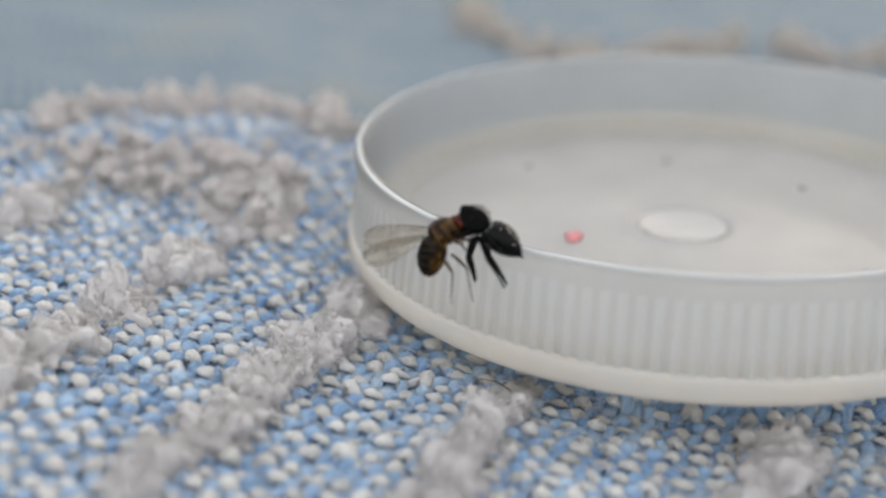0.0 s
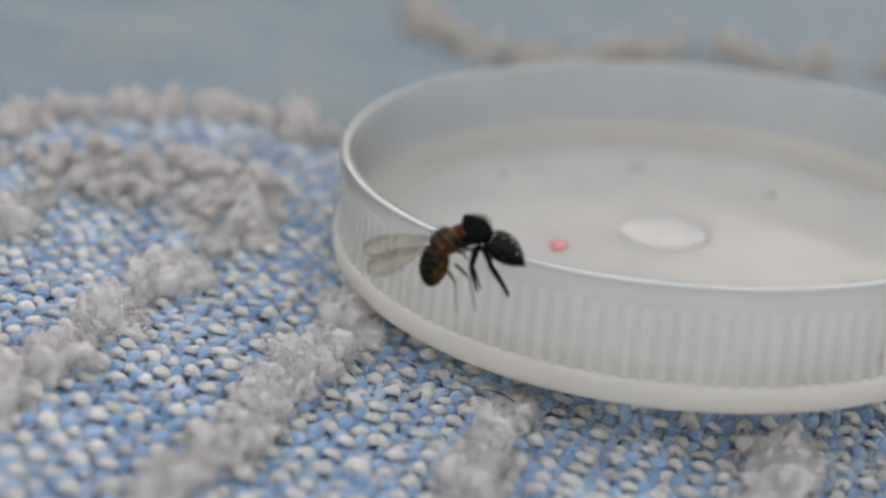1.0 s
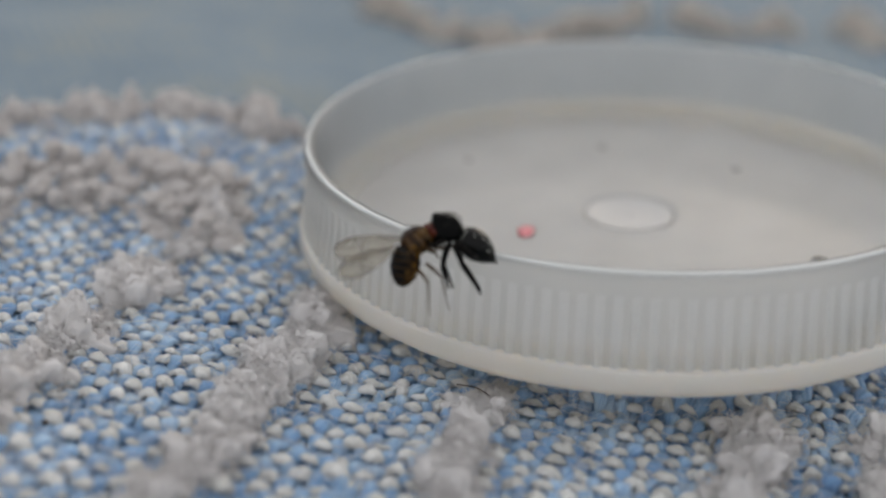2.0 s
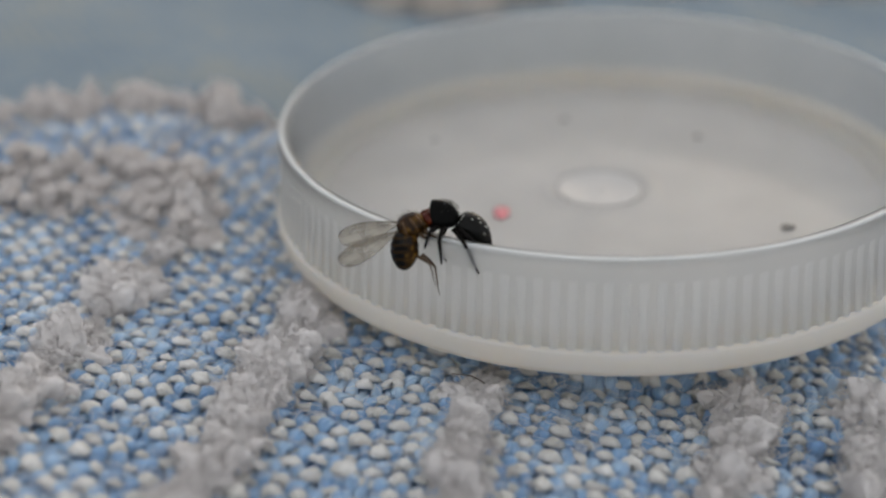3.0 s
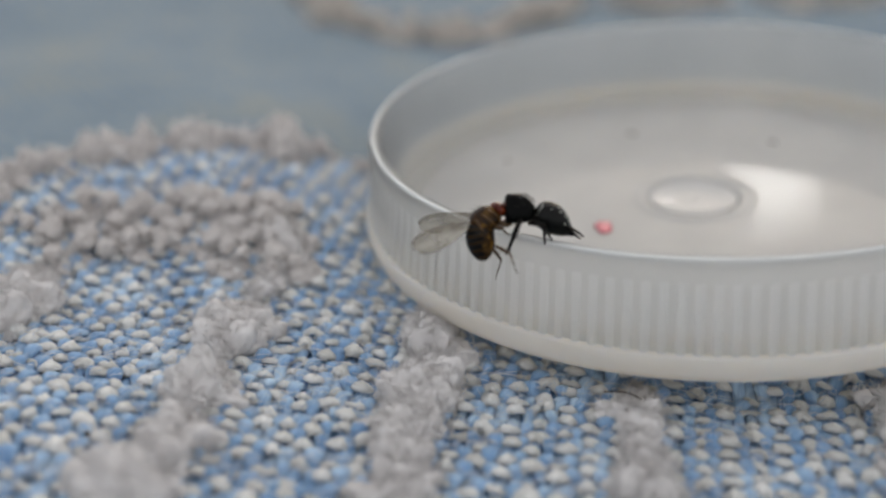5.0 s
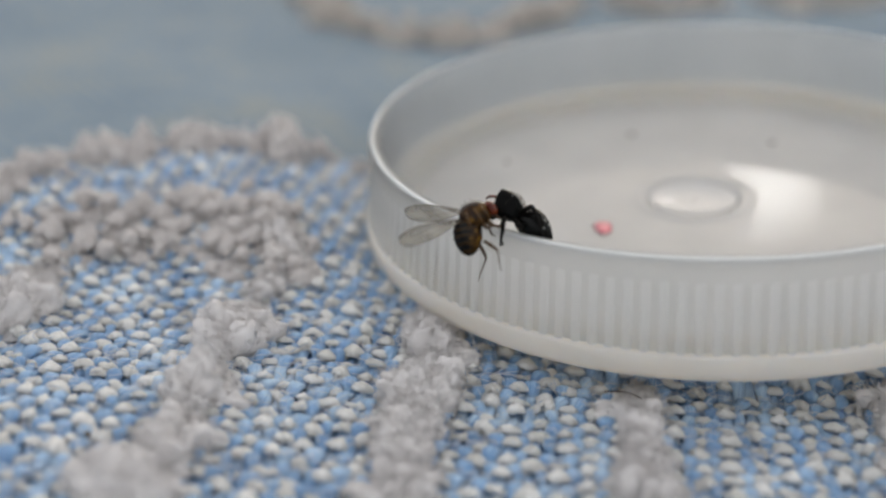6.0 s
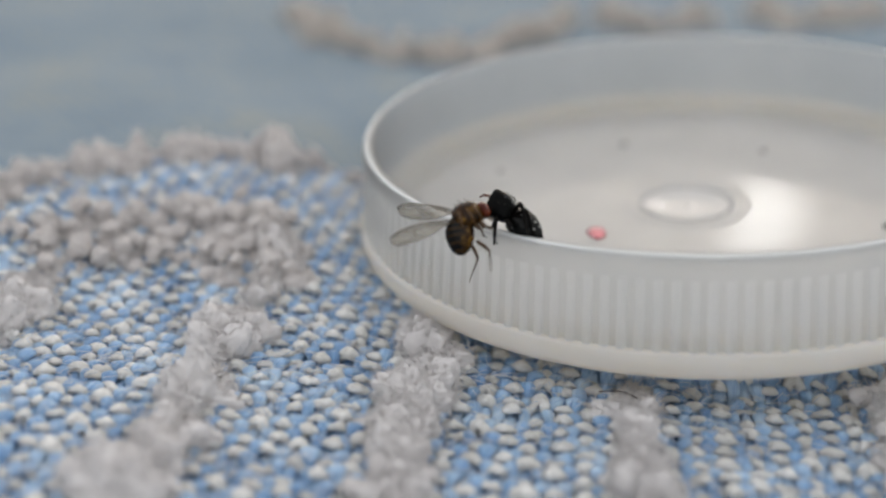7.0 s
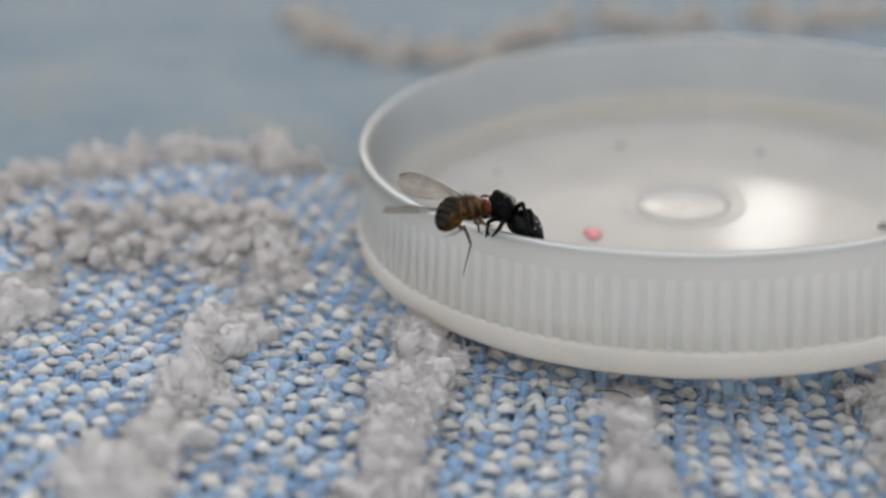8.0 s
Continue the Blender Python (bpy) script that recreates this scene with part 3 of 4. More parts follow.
def make_banded(name, band, gap, low, high, wander):
    """Amber underside with dark brown bands or a dark shield over the back."""
    m, n, l, p = material(name)
    tc, sep = n.new("ShaderNodeTexCoord"), n.new("ShaderNodeSeparateXYZ")
    l.new(tc.outputs["Object"], sep.inputs[0])
    grain = node(n, "ShaderNodeTexNoise", Scale=2500.0, Detail=5.0)
    l.new(tc.outputs["Object"], grain.inputs["Vector"])
    along = node(n, "ShaderNodeMath")
    along.operation = "MULTIPLY_ADD"
    along.inputs[1].default_value, along.inputs[2].default_value = 3600.0, 10.0
    l.new(sep.outputs["X"], along.inputs[0])
    drift = node(n, "ShaderNodeMath")
    drift.operation = "MULTIPLY_ADD"
    drift.inputs[1].default_value = wander
    l.new(grain.outputs[0], drift.inputs[0])
    l.new(along.outputs[0], drift.inputs[2])
    frac = node(n, "ShaderNodeMath")
    frac.operation = "FRACT"
    l.new(drift.outputs[0], frac.inputs[0])
    bands = ramp(n, l, frac.outputs[0], [(0.0, band), (0.46, band), (0.66, gap), (0.86, gap), (1.0, band)])
    belly = ramp(n, l, grain.outputs[0], [(0.38, (0.010, 0.004, 0.0007)), (0.5, (0.050, 0.023, 0.0035)), (0.64, (0.26, 0.14, 0.030))])
    up = node(n, "ShaderNodeMapRange")
    up.inputs["From Min"].default_value, up.inputs["From Max"].default_value = low, high
    l.new(sep.outputs["Z"], up.inputs["Value"])
    mix = n.new("ShaderNodeMix")
    mix.data_type = "RGBA"
    l.new(up.outputs[0], mix.inputs[0])
    l.new(belly, mix.inputs[6])
    l.new(bands, mix.inputs[7])
    l.new(mix.outputs[2], p.inputs["Base Color"])
    p.inputs["Roughness"].default_value = 0.22
    p.inputs["Specular IOR Level"].default_value = 0.15
    bump(n, l, grain.outputs[0], p, 0.8, 0.00005)
    return m


banded = make_banded("banded_abdomen", (0.0012, 0.0008, 0.0004), (0.024, 0.013, 0.004), -0.00034, 0.00006, 0.5)
shield = make_banded("thorax_shield", (0.010, 0.0040, 0.0010), (0.030, 0.011, 0.0025), -0.00022, 0.00036, 3.4)


def make_membrane():
    m, n, l, p = material("wing_membrane")
    a = node(n, "ShaderNodeTexNoise", Scale=1800.0, Detail=4.0)
    l.new(coords(n, l, (1, 1, 1)), a.inputs["Vector"])
    l.new(ramp(n, l, a.outputs[0], [(0.3, (0.26, 0.225, 0.175)), (0.7, (0.40, 0.36, 0.295))]), p.inputs["Base Color"])
    p.inputs["Roughness"].default_value = 0.25
    clear = n.new("ShaderNodeBsdfTransparent")
    clear.inputs[0].default_value = (0.92, 0.90, 0.85, 1)
    mix = node(n, "ShaderNodeMixShader", Fac=0.54)
    l.new(clear.outputs[0], mix.inputs[1])
    l.new(p.outputs[0], mix.inputs[2])
    l.new(mix.outputs[0], n["Material Output"].inputs["Surface"])
    return m


membrane = make_membrane()


def spindle(profile, sides=24, power=2.0, ridge=0.0):
    """A closed body along x. profile: (x, half width, half height, drop of the axis). power over 2 makes it boxier."""
    bm = bmesh.new()
    rings = []
    for i, (x, w, h, drop) in enumerate(profile):
        ring = []
        for k in range(sides):
            a = 2 * math.pi * k / sides
            c, s = math.cos(a), math.sin(a)
            e = 2.0 / power
            g = 1 + (ridge if i % 2 else 0)
            ring.append(bm.verts.new((x, math.copysign(abs(c) ** e, c) * w * g, math.copysign(abs(s) ** e, s) * h * g - drop)))
        rings.append(ring)
    for a, b in zip(rings, rings[1:]):
        for k in range(sides):
            bm.faces.new((a[k], a[(k + 1) % sides], b[(k + 1) % sides], b[k]))
    bm.faces.new(rings[0])
    bm.faces.new(rings[-1])
    return bm


def limb(points, radii, sides=8):
    """A tapered jointed limb through points."""
    bm = bmesh.new()
    v, f = tubes([points], [radii], sides)
    vs = [bm.verts.new(p) for p in v]
    for q in f:
        bm.faces.new([vs[i] for i in q])
    n = len(points)
    bm.faces.new(vs[:sides])
    bm.faces.new(vs[(n - 1) * sides:])
    return bm


def bead(at, size, sides=12):
    bm = bmesh.new()
    bmesh.ops.create_uvsphere(bm, u_segments=sides, v_segments=sides // 2 + 2, radius=1)
    bm.transform(Matrix.Translation(at) @ Matrix.Diagonal((*size, 1)))
    return bm


def hairs(spots, length, lean, seed):
    """Short stiff hairs from (point, normal) pairs, as one bmesh."""
    rng = np.random.default_rng(seed)
    paths, radii = [], []
    for p, n in spots:
        n = np.array(n) + rng.normal(0, 0.3, 3)
        n /= np.linalg.norm(n)
        s = np.linspace(0, 1, 4)[:, None]
        paths.append(np.array(p) + n * s * length * rng.uniform(0.6, 1.2) + np.array(lean) * s * s * length)
        radii.append(np.linspace(0.011, 0.003, 4))
    v, f = tubes(paths, radii, 3)
    bm = bmesh.new()
    vs = [bm.verts.new(p) for p in v]
    for q in f:
        bm.faces.new([vs[i] for i in q])
    return bm


def on_body(n, seed, w, h, l, upper=0.0):
    rng = np.random.default_rng(seed)
    out = []
    while len(out) < n:
        q = rng.normal(0, 1, 3)
        q /= np.linalg.norm(q)
        if q[2] > upper:
            out.append(((q[0] * l, q[1] * w, q[2] * h), q))
    return out


def spider():
    """A small black jumping spider."""
    s = new("jumping_spider")
    tagged(s, "small glossy black jumping spider gripping a fly on the cap rim", "spider")
    shell = spindle([(-0.50, 0.10, 0.12, 0.12), (-0.47, 0.22, 0.22, 0.12), (-0.38, 0.34, 0.33, 0.09), (-0.22, 0.42, 0.43, 0.04), (-0.02, 0.45, 0.50, 0.0), (0.20, 0.45, 0.52, 0.0),
                     (0.36, 0.45, 0.52, -0.01), (0.47, 0.44, 0.50, -0.02), (0.53, 0.40, 0.44, -0.02), (0.56, 0.26, 0.3, -0.02)], 32, 3.6)
    bmesh.ops.scale(shell, vec=(1.08, 1.05, 1.08), verts=shell.verts)
    part("carapace", shell, black_shell, s)
    for y, z, x, r in ((0.15, 0.20, 0.52, 0.135), (-0.15, 0.20, 0.52, 0.135), (0.33, 0.24, 0.43, 0.09), (-0.33, 0.24, 0.43, 0.09), (0.37, 0.40, 0.02, 0.075), (-0.37, 0.40, 0.02, 0.075)):
        part("eye", bead((x, y, z), (r, r, r)), eye_glass, s)
    for y in (0.14, -0.14):
        part("fang_base", spindle([(-0.20, 0.05, 0.05, 0), (-0.15, 0.13, 0.12, 0), (0.05, 0.14, 0.13, 0), (0.25, 0.10, 0.09, 0), (0.31, 0.04, 0.04, 0)], 14), black_shell, s).matrix_basis = pose(0.40 * MM, y * MM, -0.42 * MM, 0, 62, 0)
    for y in (0.32, -0.32):
        reach = ((0.42, y, 0.0), (0.64, y, 0.15), (0.86, y * 0.8, 0.09), (0.98, y * 0.6, -0.06)) if y > 0 else ((0.32, y, -0.38), (0.52, y * 1.1, -0.40), (0.68, y, -0.52), (0.72, y * 0.9, -0.66))
        part("palp", limb(reach, [0.06, 0.06, 0.055, 0.03]), rusty, s, "short rusty brown palp")
    part("waist", limb([(-0.46, 0, -0.14), (-0.62, 0, -0.12)], [0.10, 0.08]), black_shell, s)
    part("hair_tuft", hairs(on_body(170, 3, 0.46, 0.54, 0.55, 0.05), 0.10, (0.3, 0, 0.1), 4), bristle, s, "fine dark hairs on the head")
    part("pale_hair", hairs(on_body(170, 13, 0.47, 0.55, 0.56, 0.55), 0.07, (0.3, 0, 0.1), 14), pale_scale, s, "short pale hairs, also painting the sheen on top of the head")
    ab = part("abdomen", spindle([(0.80, 0.10, 0.10, 0), (0.76, 0.28, 0.28, -0.01), (0.64, 0.45, 0.45, -0.01), (0.42, 0.56, 0.55, -0.02), (0.12, 0.60, 0.58, -0.02), (-0.18, 0.56, 0.53, 0.0), (-0.45, 0.43, 0.41, 0.03),
                                  (-0.66, 0.27, 0.26, 0.07), (-0.78, 0.14, 0.14, 0.1), (-0.84, 0.10, 0.10, 0.11)], 28), black_belly, s, "glossy black egg-shaped abdomen with pale patches for scales and glints")
    for y in (0.05, -0.05):
        part("spinneret", limb([(-0.80, y, -0.12), (-0.90, y * 1.2, -0.14), (-0.97, y * 1.3, -0.15)], [0.06, 0.05, 0.02]), black_leg, ab)
    turn = np.linspace(-0.5, 2.6, 18)
    part("pale_crescent", limb(np.stack([0.66 - 0.05 * np.sin(turn), 0.455 * np.cos(turn), 0.455 * np.sin(turn)], -1), np.full(18, 0.007), 6), pale_scale, ab, "thin pale crescent for scales and glint")
    for x, y, z, a, b in ((-0.05, 0.47, 0.36, 0.05, 0.05), (-0.52, 0.30, 0.26, 0.06, 0.05), (0.30, 0.50, 0.28, 0.05, 0.05), (-0.30, 0.36, 0.33, 0.10, 0.05), (-0.42, 0.43, 0.06, 0.07, 0.05), (0.10, 0.38, 0.46, 0.09, 0.04), (-0.30, -0.36, 0.33, 0.10, 0.05), (0.10, -0.38, 0.46, 0.09, 0.04), (0.66, 0.38, 0.22, 0.03, 0.12)):
        part("pale_patch", bead((x, y, z), (a * 0.75, 0.035, b * 0.55)), pale_scale, ab, "pale patch for scales and glint")
    for i in range(8):
        up = part("leg", limb([(0, 0, 0), (0.25, 0, 0.04), (0.6, 0, 0.03), (0.86, 0, 0)], [0.085, 0.105, 0.085, 0.07]), black_leg, s)
        part("lower_leg", limb([(0, 0, 0), (0.10, 0, 0.01), (0.45, 0, 0.02), (0.85, 0, 0.01), (1.18, 0, -0.02), (1.24, 0, -0.03)], [0.07, 0.08, 0.068, 0.05, 0.038, 0.02]), black_leg, up)
    return s


def wing(owner):
    """A clear wing along x with brown veins."""
    steps = 1 - (1 - np.linspace(0, 1, 30)) ** 1.6
    tip = np.sqrt(np.clip(1 - (np.clip(steps - 0.70, 0, 1) / 0.302) ** 2, 0, 1))
    along = -0.40 + 2.70 * steps
    lead = list(zip(along, (0.03 + 0.31 * np.sin(np.minimum(steps / 0.72, 1) * math.pi / 2)) * tip - 0.04 * (1 - tip)))
    trail = list(zip(along, (-0.02 - 0.54 * np.sin(np.minimum(steps / 0.68, 1) * math.pi / 2) ** 1.7) * tip - 0.04 * (1 - tip)))
    bm = bmesh.new()
    rows = []
    for (x, a), (_, b) in zip(lead, trail):
        row = []
        for k in range(7):
            y = a + (b - a) * k / 6
            row.append(bm.verts.new((x, y, 0.05 * math.sin(x * 1.4) + 0.03 * math.cos(y * 9))))
        rows.append(row)
    for r0, r1 in zip(rows, rows[1:]):
        for k in range(6):
            bm.faces.new((r0[k], r0[k + 1], r1[k + 1], r1[k]))
    w = part("wing", bm, membrane, owner, "clear greyish wing with thin brown veins")
    for path, r in ((lead, 0.021), ([(0.1, 0.0), (0.7, 0.14), (1.5, 0.20), (2.2, 0.12)], 0.010), ([(0.1, 0), (0.8, 0.02), (1.6, -0.02), (2.26, -0.02)], 0.009),
                    ([(0.1, 0), (0.7, -0.12), (1.3, -0.28), (1.9, -0.33)], 0.009), (trail, 0.013), ([(1.25, 0.02), (1.32, -0.26)], 0.008)):
        path = np.array(path, float)
        s = np.linspace(0, len(path) - 1, 16)
        x, y = np.interp(s, range(len(path)), path[:, 0]), np.interp(s, range(len(path)), path[:, 1])
        part("vein", limb(np.stack([x, y, 0.05 * np.sin(x * 1.4) + 0.03 * np.cos(y * 9)], -1), np.full(16, r), 5), vein_brown, w)
    return w


def fly():
    """A fruit fly, dead in the spider's jaws."""
    s = new("fruit_fly")
    tagged(s, "amber fruit fly with clear wings hanging limp in the spider's jaws", "fly")
    chest = spindle([(-0.52, 0.12, 0.12, 0.0), (-0.46, 0.27, 0.27, -0.02), (-0.30, 0.40, 0.42, -0.02), (-0.05, 0.45, 0.48, 0.0), (0.20, 0.42, 0.44, 0.02), (0.38, 0.30, 0.32, 0.04), (0.46, 0.14, 0.15, 0.05)], 24, 2.2)
    bmesh.ops.scale(chest, vec=(1.22, 1.08, 1.12), verts=chest.verts)
    part("thorax", chest, shield, s)
    part("head", spindle([(0.40, 0.10, 0.12, 0.05), (0.45, 0.27, 0.26, 0.05), (0.55, 0.38, 0.33, 0.06), (0.68, 0.37, 0.33, 0.08), (0.79, 0.24, 0.24, 0.1), (0.84, 0.1, 0.12, 0.12)], 20), rust_head, s)
    for y in (0.30, -0.30):
        part("eye", bead((0.61, y * 0.9, -0.02), (0.15, 0.12, 0.20)), red_eye, s, "dull red compound eye")
    for y in (1, -1):
        for x, lean in ((-0.30, -0.10), (0.02, 0.06), (0.28, 0.10)):
            part("side_plate", limb([(x, y * 0.40, 0.26), (x + lean * 0.3, y * 0.485, 0.06), (x + lean * 0.7, y * 0.475, -0.14), (x + lean, y * 0.38, -0.34)], [0.02, 0.05, 0.055, 0.03], 7), amber, s, "glossy amber plate on the side")
    part("mouthpart", limb([(0.66, 0, -0.30), (0.68, 0, -0.48), (0.74, 0, -0.58)], [0.06, 0.05, 0.07]), amber_leg, s)
    part("bristles", hairs(on_body(46, 8, 0.44, 0.47, 0.48, 0.15), 0.20, (-0.4, 0, 0.05), 5), bristle, s, "stiff dark bristles")
    for y in (0.36, -0.36):
        part("haltere", bead((-0.34, y * 1.15, 0.06), (0.05, 0.04, 0.04), 8), amber_leg, s)
    for x, y, fx, fz in ((0.26, 0.2, 0.55, -0.9), (0.26, -0.2, 0.42, -0.95), (0.05, 0.24, 0.25, -1.1), (0.05, -0.24, 0.5, -0.8)):
        part("leg", limb([(x, y, -0.36), (x + 0.1, y * 1.5, -0.62), (x + 0.16, y * 1.3, -0.7), (x + fx * 0.6, y, fz + 0.12), (x + fx, y * 0.8, fz)], [0.09, 0.085, 0.05, 0.035, 0.014], 6), amber_leg, s)
    part("abdomen", spindle([(0.74, 0.131, 0.143, 0), (0.70, 0.280, 0.296, 0), (0.60, 0.401, 0.420, 0), (0.42, 0.494, 0.515, 0), (0.40, 0.475, 0.496, 0), (0.16, 0.541, 0.563, 0), (0.14, 0.522, 0.544, 0), (-0.12, 0.532, 0.554, 0), (-0.14, 0.513, 0.535, 0),
                             (-0.40, 0.438, 0.458, 0), (-0.42, 0.420, 0.440, 0), (-0.62, 0.299, 0.324, 0), (-0.74, 0.168, 0.191, 0.0), (-0.79, 0.065, 0.077, 0)], 24), banded, s, "amber abdomen with dark brown bands")
    wing(s)
    wing(s)
    for i in range(2):
        part("hind_leg", limb([(0, 0, 0), (0.34, 0, 0.16), (0.66, 0, 0.27), (0.74, 0, 0.28), (0.82, 0, 0.26), (1.30, 0, 0.14), (1.65, 0, 0.05), (1.95, 0, 0.0)], [0.07, 0.075, 0.055, 0.04, 0.036, 0.028, 0.02, 0.010], 6), amber_leg, s)
    return s


spider_thing = spider()
fly_thing = fly()


def children(ob, name):
    return sorted((c for c in ob.children if c.name.split(".")[0] == name), key=lambda c: c.name)


# ---- small marks in and round the cap ----
pink = plain("pink_paint", (0.52, 0.16, 0.18), 0.5, 0.25, 900.0, 0.2)
speck_brown = plain("speck_brown", (0.06, 0.035, 0.02), 0.8, 0.4, 6000.0, 0.5)
hair_white = plain("pale_fibre", (0.7, 0.69, 0.66), 0.5, 0.2, 3000.0, 0.0)


def crumb(name, label, category, at, size, mat, seed, m=Matrix.Identity(4)):
    v, f = ball(2)
    rng = np.random.default_rng(seed)
    off = rng.uniform(-20, 20, 3)
    v = v * np.array([1 + 0.4 * noise.noise(Vector(q * 1.7 + off)) for q in v])[:, None] * np.array(size)
    ob = mesh_object(name, v, f, mat)
    ob.matrix_basis = m @ Matrix.Translation(Vector(at) * MM)
    return tagged(ob, label, category)


crumb("pink_crumb", "flat pink crumb stuck to the floor of the cap", "crumb", (-5.0, -2.7, 0.50), (0.42, 0.75, 0.09), pink, 1, CAP)
for x, y, r, seed in ((8.4, -4.7, 0.34, 3), (5.9, 6.3, 0.2, 4), (-1.3, 9.2, 0.22, 5), (-8.7, 6.5, 0.18, 6)):
    crumb("grey_crumb", "tiny grey crumb of dirt on the cap's floor", "crumb", (x, y, 0.53), (r, r * 0.7, r * 0.4), plain("grey_dirt", (0.25, 0.24, 0.22), 0.8), seed, CAP)

crumb("dark_speck", "tiny dark speck stuck to the cap's ribbed side", "speck", (7.66, -13.86, 1.86), (0.09, 0.06, 0.11), speck_brown, 9, CAP)


def stray(name, label, points, r, mat):
    """A stray fibre through points, smoothed."""
    pts = np.array(points, float)
    s = np.linspace(0, len(pts) - 1, 14)
    path = np.stack([np.interp(s, range(len(pts)), pts[:, k]) for k in range(3)], -1)
    for _ in range(3):
        path[1:-1] = (path[:-2] + 2 * path[1:-1] + path[2:]) / 4
    v, f = tubes([path], [np.full(14, r)], 6)
    return tagged(mesh_object(name, v, f, mat), label, "fibre")


def over(x, y, up):
    return (x, y, float(cloth_z(x, y)) + up)


stray("stray_fibre", "long pale stray fibre curving over the towel", [over(-22.7, -15.6, 0.9), over(-21.6, -15.6, 1.3), over(-20.5, -15.0, 1.3), over(-19.8, -14.0, 1.0)], 0.016, hair_white)
stray("stray_fibre", "short dark stray fibre at the cap's foot", [over(-7.3, -15.0, 0.9), over(-6.5, -15.3, 1.1), over(-5.9, -15.5, 0.9)], 0.025, speck_brown)
for x, y in ((-26.2, -18.2), (-15.4, -18.5), (-21.4, -21.0), (2.3, -18.7)):
    crumb("brown_speck", "tiny brown speck caught in the towel's weave", "speck", over(x, y, 0.25), (0.12, 0.1, 0.08), speck_brown, int(abs(x) * 7))


# ---- what moves ----
def motions():
    """The struggle on the rim: the spider shifts its grip and swings the fly. Poses in millimetres and degrees."""
    times = (0, 2.2, 3.3, 3.5, 3.6, 4.0, 4.5, 4.75, 5.2, 6.3, 7.15, 7.45, 8.0)
    order = (0, 0, 1, 2, 3, 4, 5, 6, 6, 7, 7, 8, 8)

    def go(ob, poses):
        walk(ob, [(t, pose(*[v * MM for v in poses[k][:3]], *poses[k][3:])) for t, k in zip(times, order)])

    legs = children(spider_thing, "leg")
    wings = children(fly_thing, "wing")
    hind = children(fly_thing, "hind_leg")
    walk(spider_thing, [(t, pose(*[v * MM for v in r[:3]], *r[3:])) for t, *r in (
        (0, -8.193, -15.104, 7.326, 22.3, 5.1, -171.2),
        (0.5, -8.237, -15.329, 7.302, 20.8, 5.3, -171.4),
        (1, -8.345, -15.573, 7.623, 22.8, 5.4, -171.7),
        (1.5, -8.312, -15.746, 7.555, 21.2, 5.2, -171.4),
        (2, -8.196, -15.642, 7.642, 21.5, 4.1, -170.5),
        (2.2, -8.236, -15.373, 7.318, 22.6, 3.8, -170.3),
        (3.3, -7.990, -13.549, 7.234, 27.1, 1.7, 179.5),
        (3.5, -8.262, -13.583, 7.783, 26.4, 0.3, 178.3),
        (3.6, -8.607, -13.320, 7.809, 26.2, -3.3, 176.2),
        (4, -8.448, -13.175, 7.413, 24.8, -9.1, 172.6),
        (4.5, -9.707, -12.732, 7.627, 25.1, -9.8, 171.0),
        (4.75, -10.778, -12.848, 7.472, 23.8, 2.1, 177.4),
        (5.2, -10.689, -12.854, 7.490, 24.0, 2.0, 177.4),
        (6.3, -11.074, -11.710, 7.081, 30.8, -16.4, 151.3),
        (7, -11.055, -11.882, 7.135, 29.3, -17.1, 151.4),
        (7.15, -11.054, -11.867, 7.130, 29.4, -17.0, 151.3),
        (7.45, -10.853, -11.780, 7.130, 29.6, -16.7, 150.9),
        (8, -10.847, -11.878, 7.120, 29.3, -17.3, 151.5))])
    go(children(spider_thing, "abdomen")[0], ((-1.046, 0.000, -0.681, 0.0, -31.0, -0.0),
        (-1.229, -0.000, -0.507, 0.0, -30.0, 0.0),
        (-1.270, -0.000, -0.485, -0.0, -27.0, -0.0),
        (-1.272, 0.000, -0.469, 0.0, -22.0, 0.0),
        (-1.122, -0.000, -0.150, 0.0, -6.0, 0.0),
        (-1.299, 0.000, -0.260, 0.0, -10.0, 0.0),
        (-1.240, 0.000, -0.427, -0.0, -31.0, 0.0),
        (-1.078, -0.289, -0.228, 1.0, -3.9, -0.0),
        (-1.099, -0.294, -0.169, 1.6, -5.8, -0.1)))
    go(legs[0], ((0.163, 0.280, -0.508, 1.8, 7.7, 62.0),
        (0.336, 0.280, -0.504, 2.1, 25.1, 75.7),
        (0.425, 0.280, -0.568, 4.8, 34.4, 85.0),
        (0.379, 0.280, -0.487, 8.1, 20.3, 73.8),
        (0.293, 0.280, -0.402, 12.4, 18.5, 60.5),
        (0.093, 0.280, -0.549, 12.4, 23.0, 58.9),
        (0.017, 0.280, -0.413, 0.0, 32.5, 75.2),
        (-0.010, 0.287, -0.466, 30.3, 22.0, 110.8),
        (-0.067, 0.272, -0.485, 26.7, 19.5, 86.2)))
    go(legs[1], ((0.008, 0.280, -0.610, -0.0, 74.7, -0.0),
        (0.011, 0.280, -0.427, 2.7, 43.6, 83.8),
        (-0.012, 0.280, -0.537, 7.4, 57.3, 90.8),
        (0.043, 0.280, -0.507, 14.0, 55.5, 91.3),
        (-0.019, 0.280, -0.482, 16.2, 33.1, 83.4),
        (-0.086, 0.280, -0.549, 15.9, 29.0, 90.0),
        (-0.301, 0.280, -0.561, 0.0, 7.6, 125.9),
        (-0.357, 0.194, -0.398, 27.9, 8.8, 120.5),
        (-0.330, 0.201, -0.390, 30.3, 26.0, 102.2)))
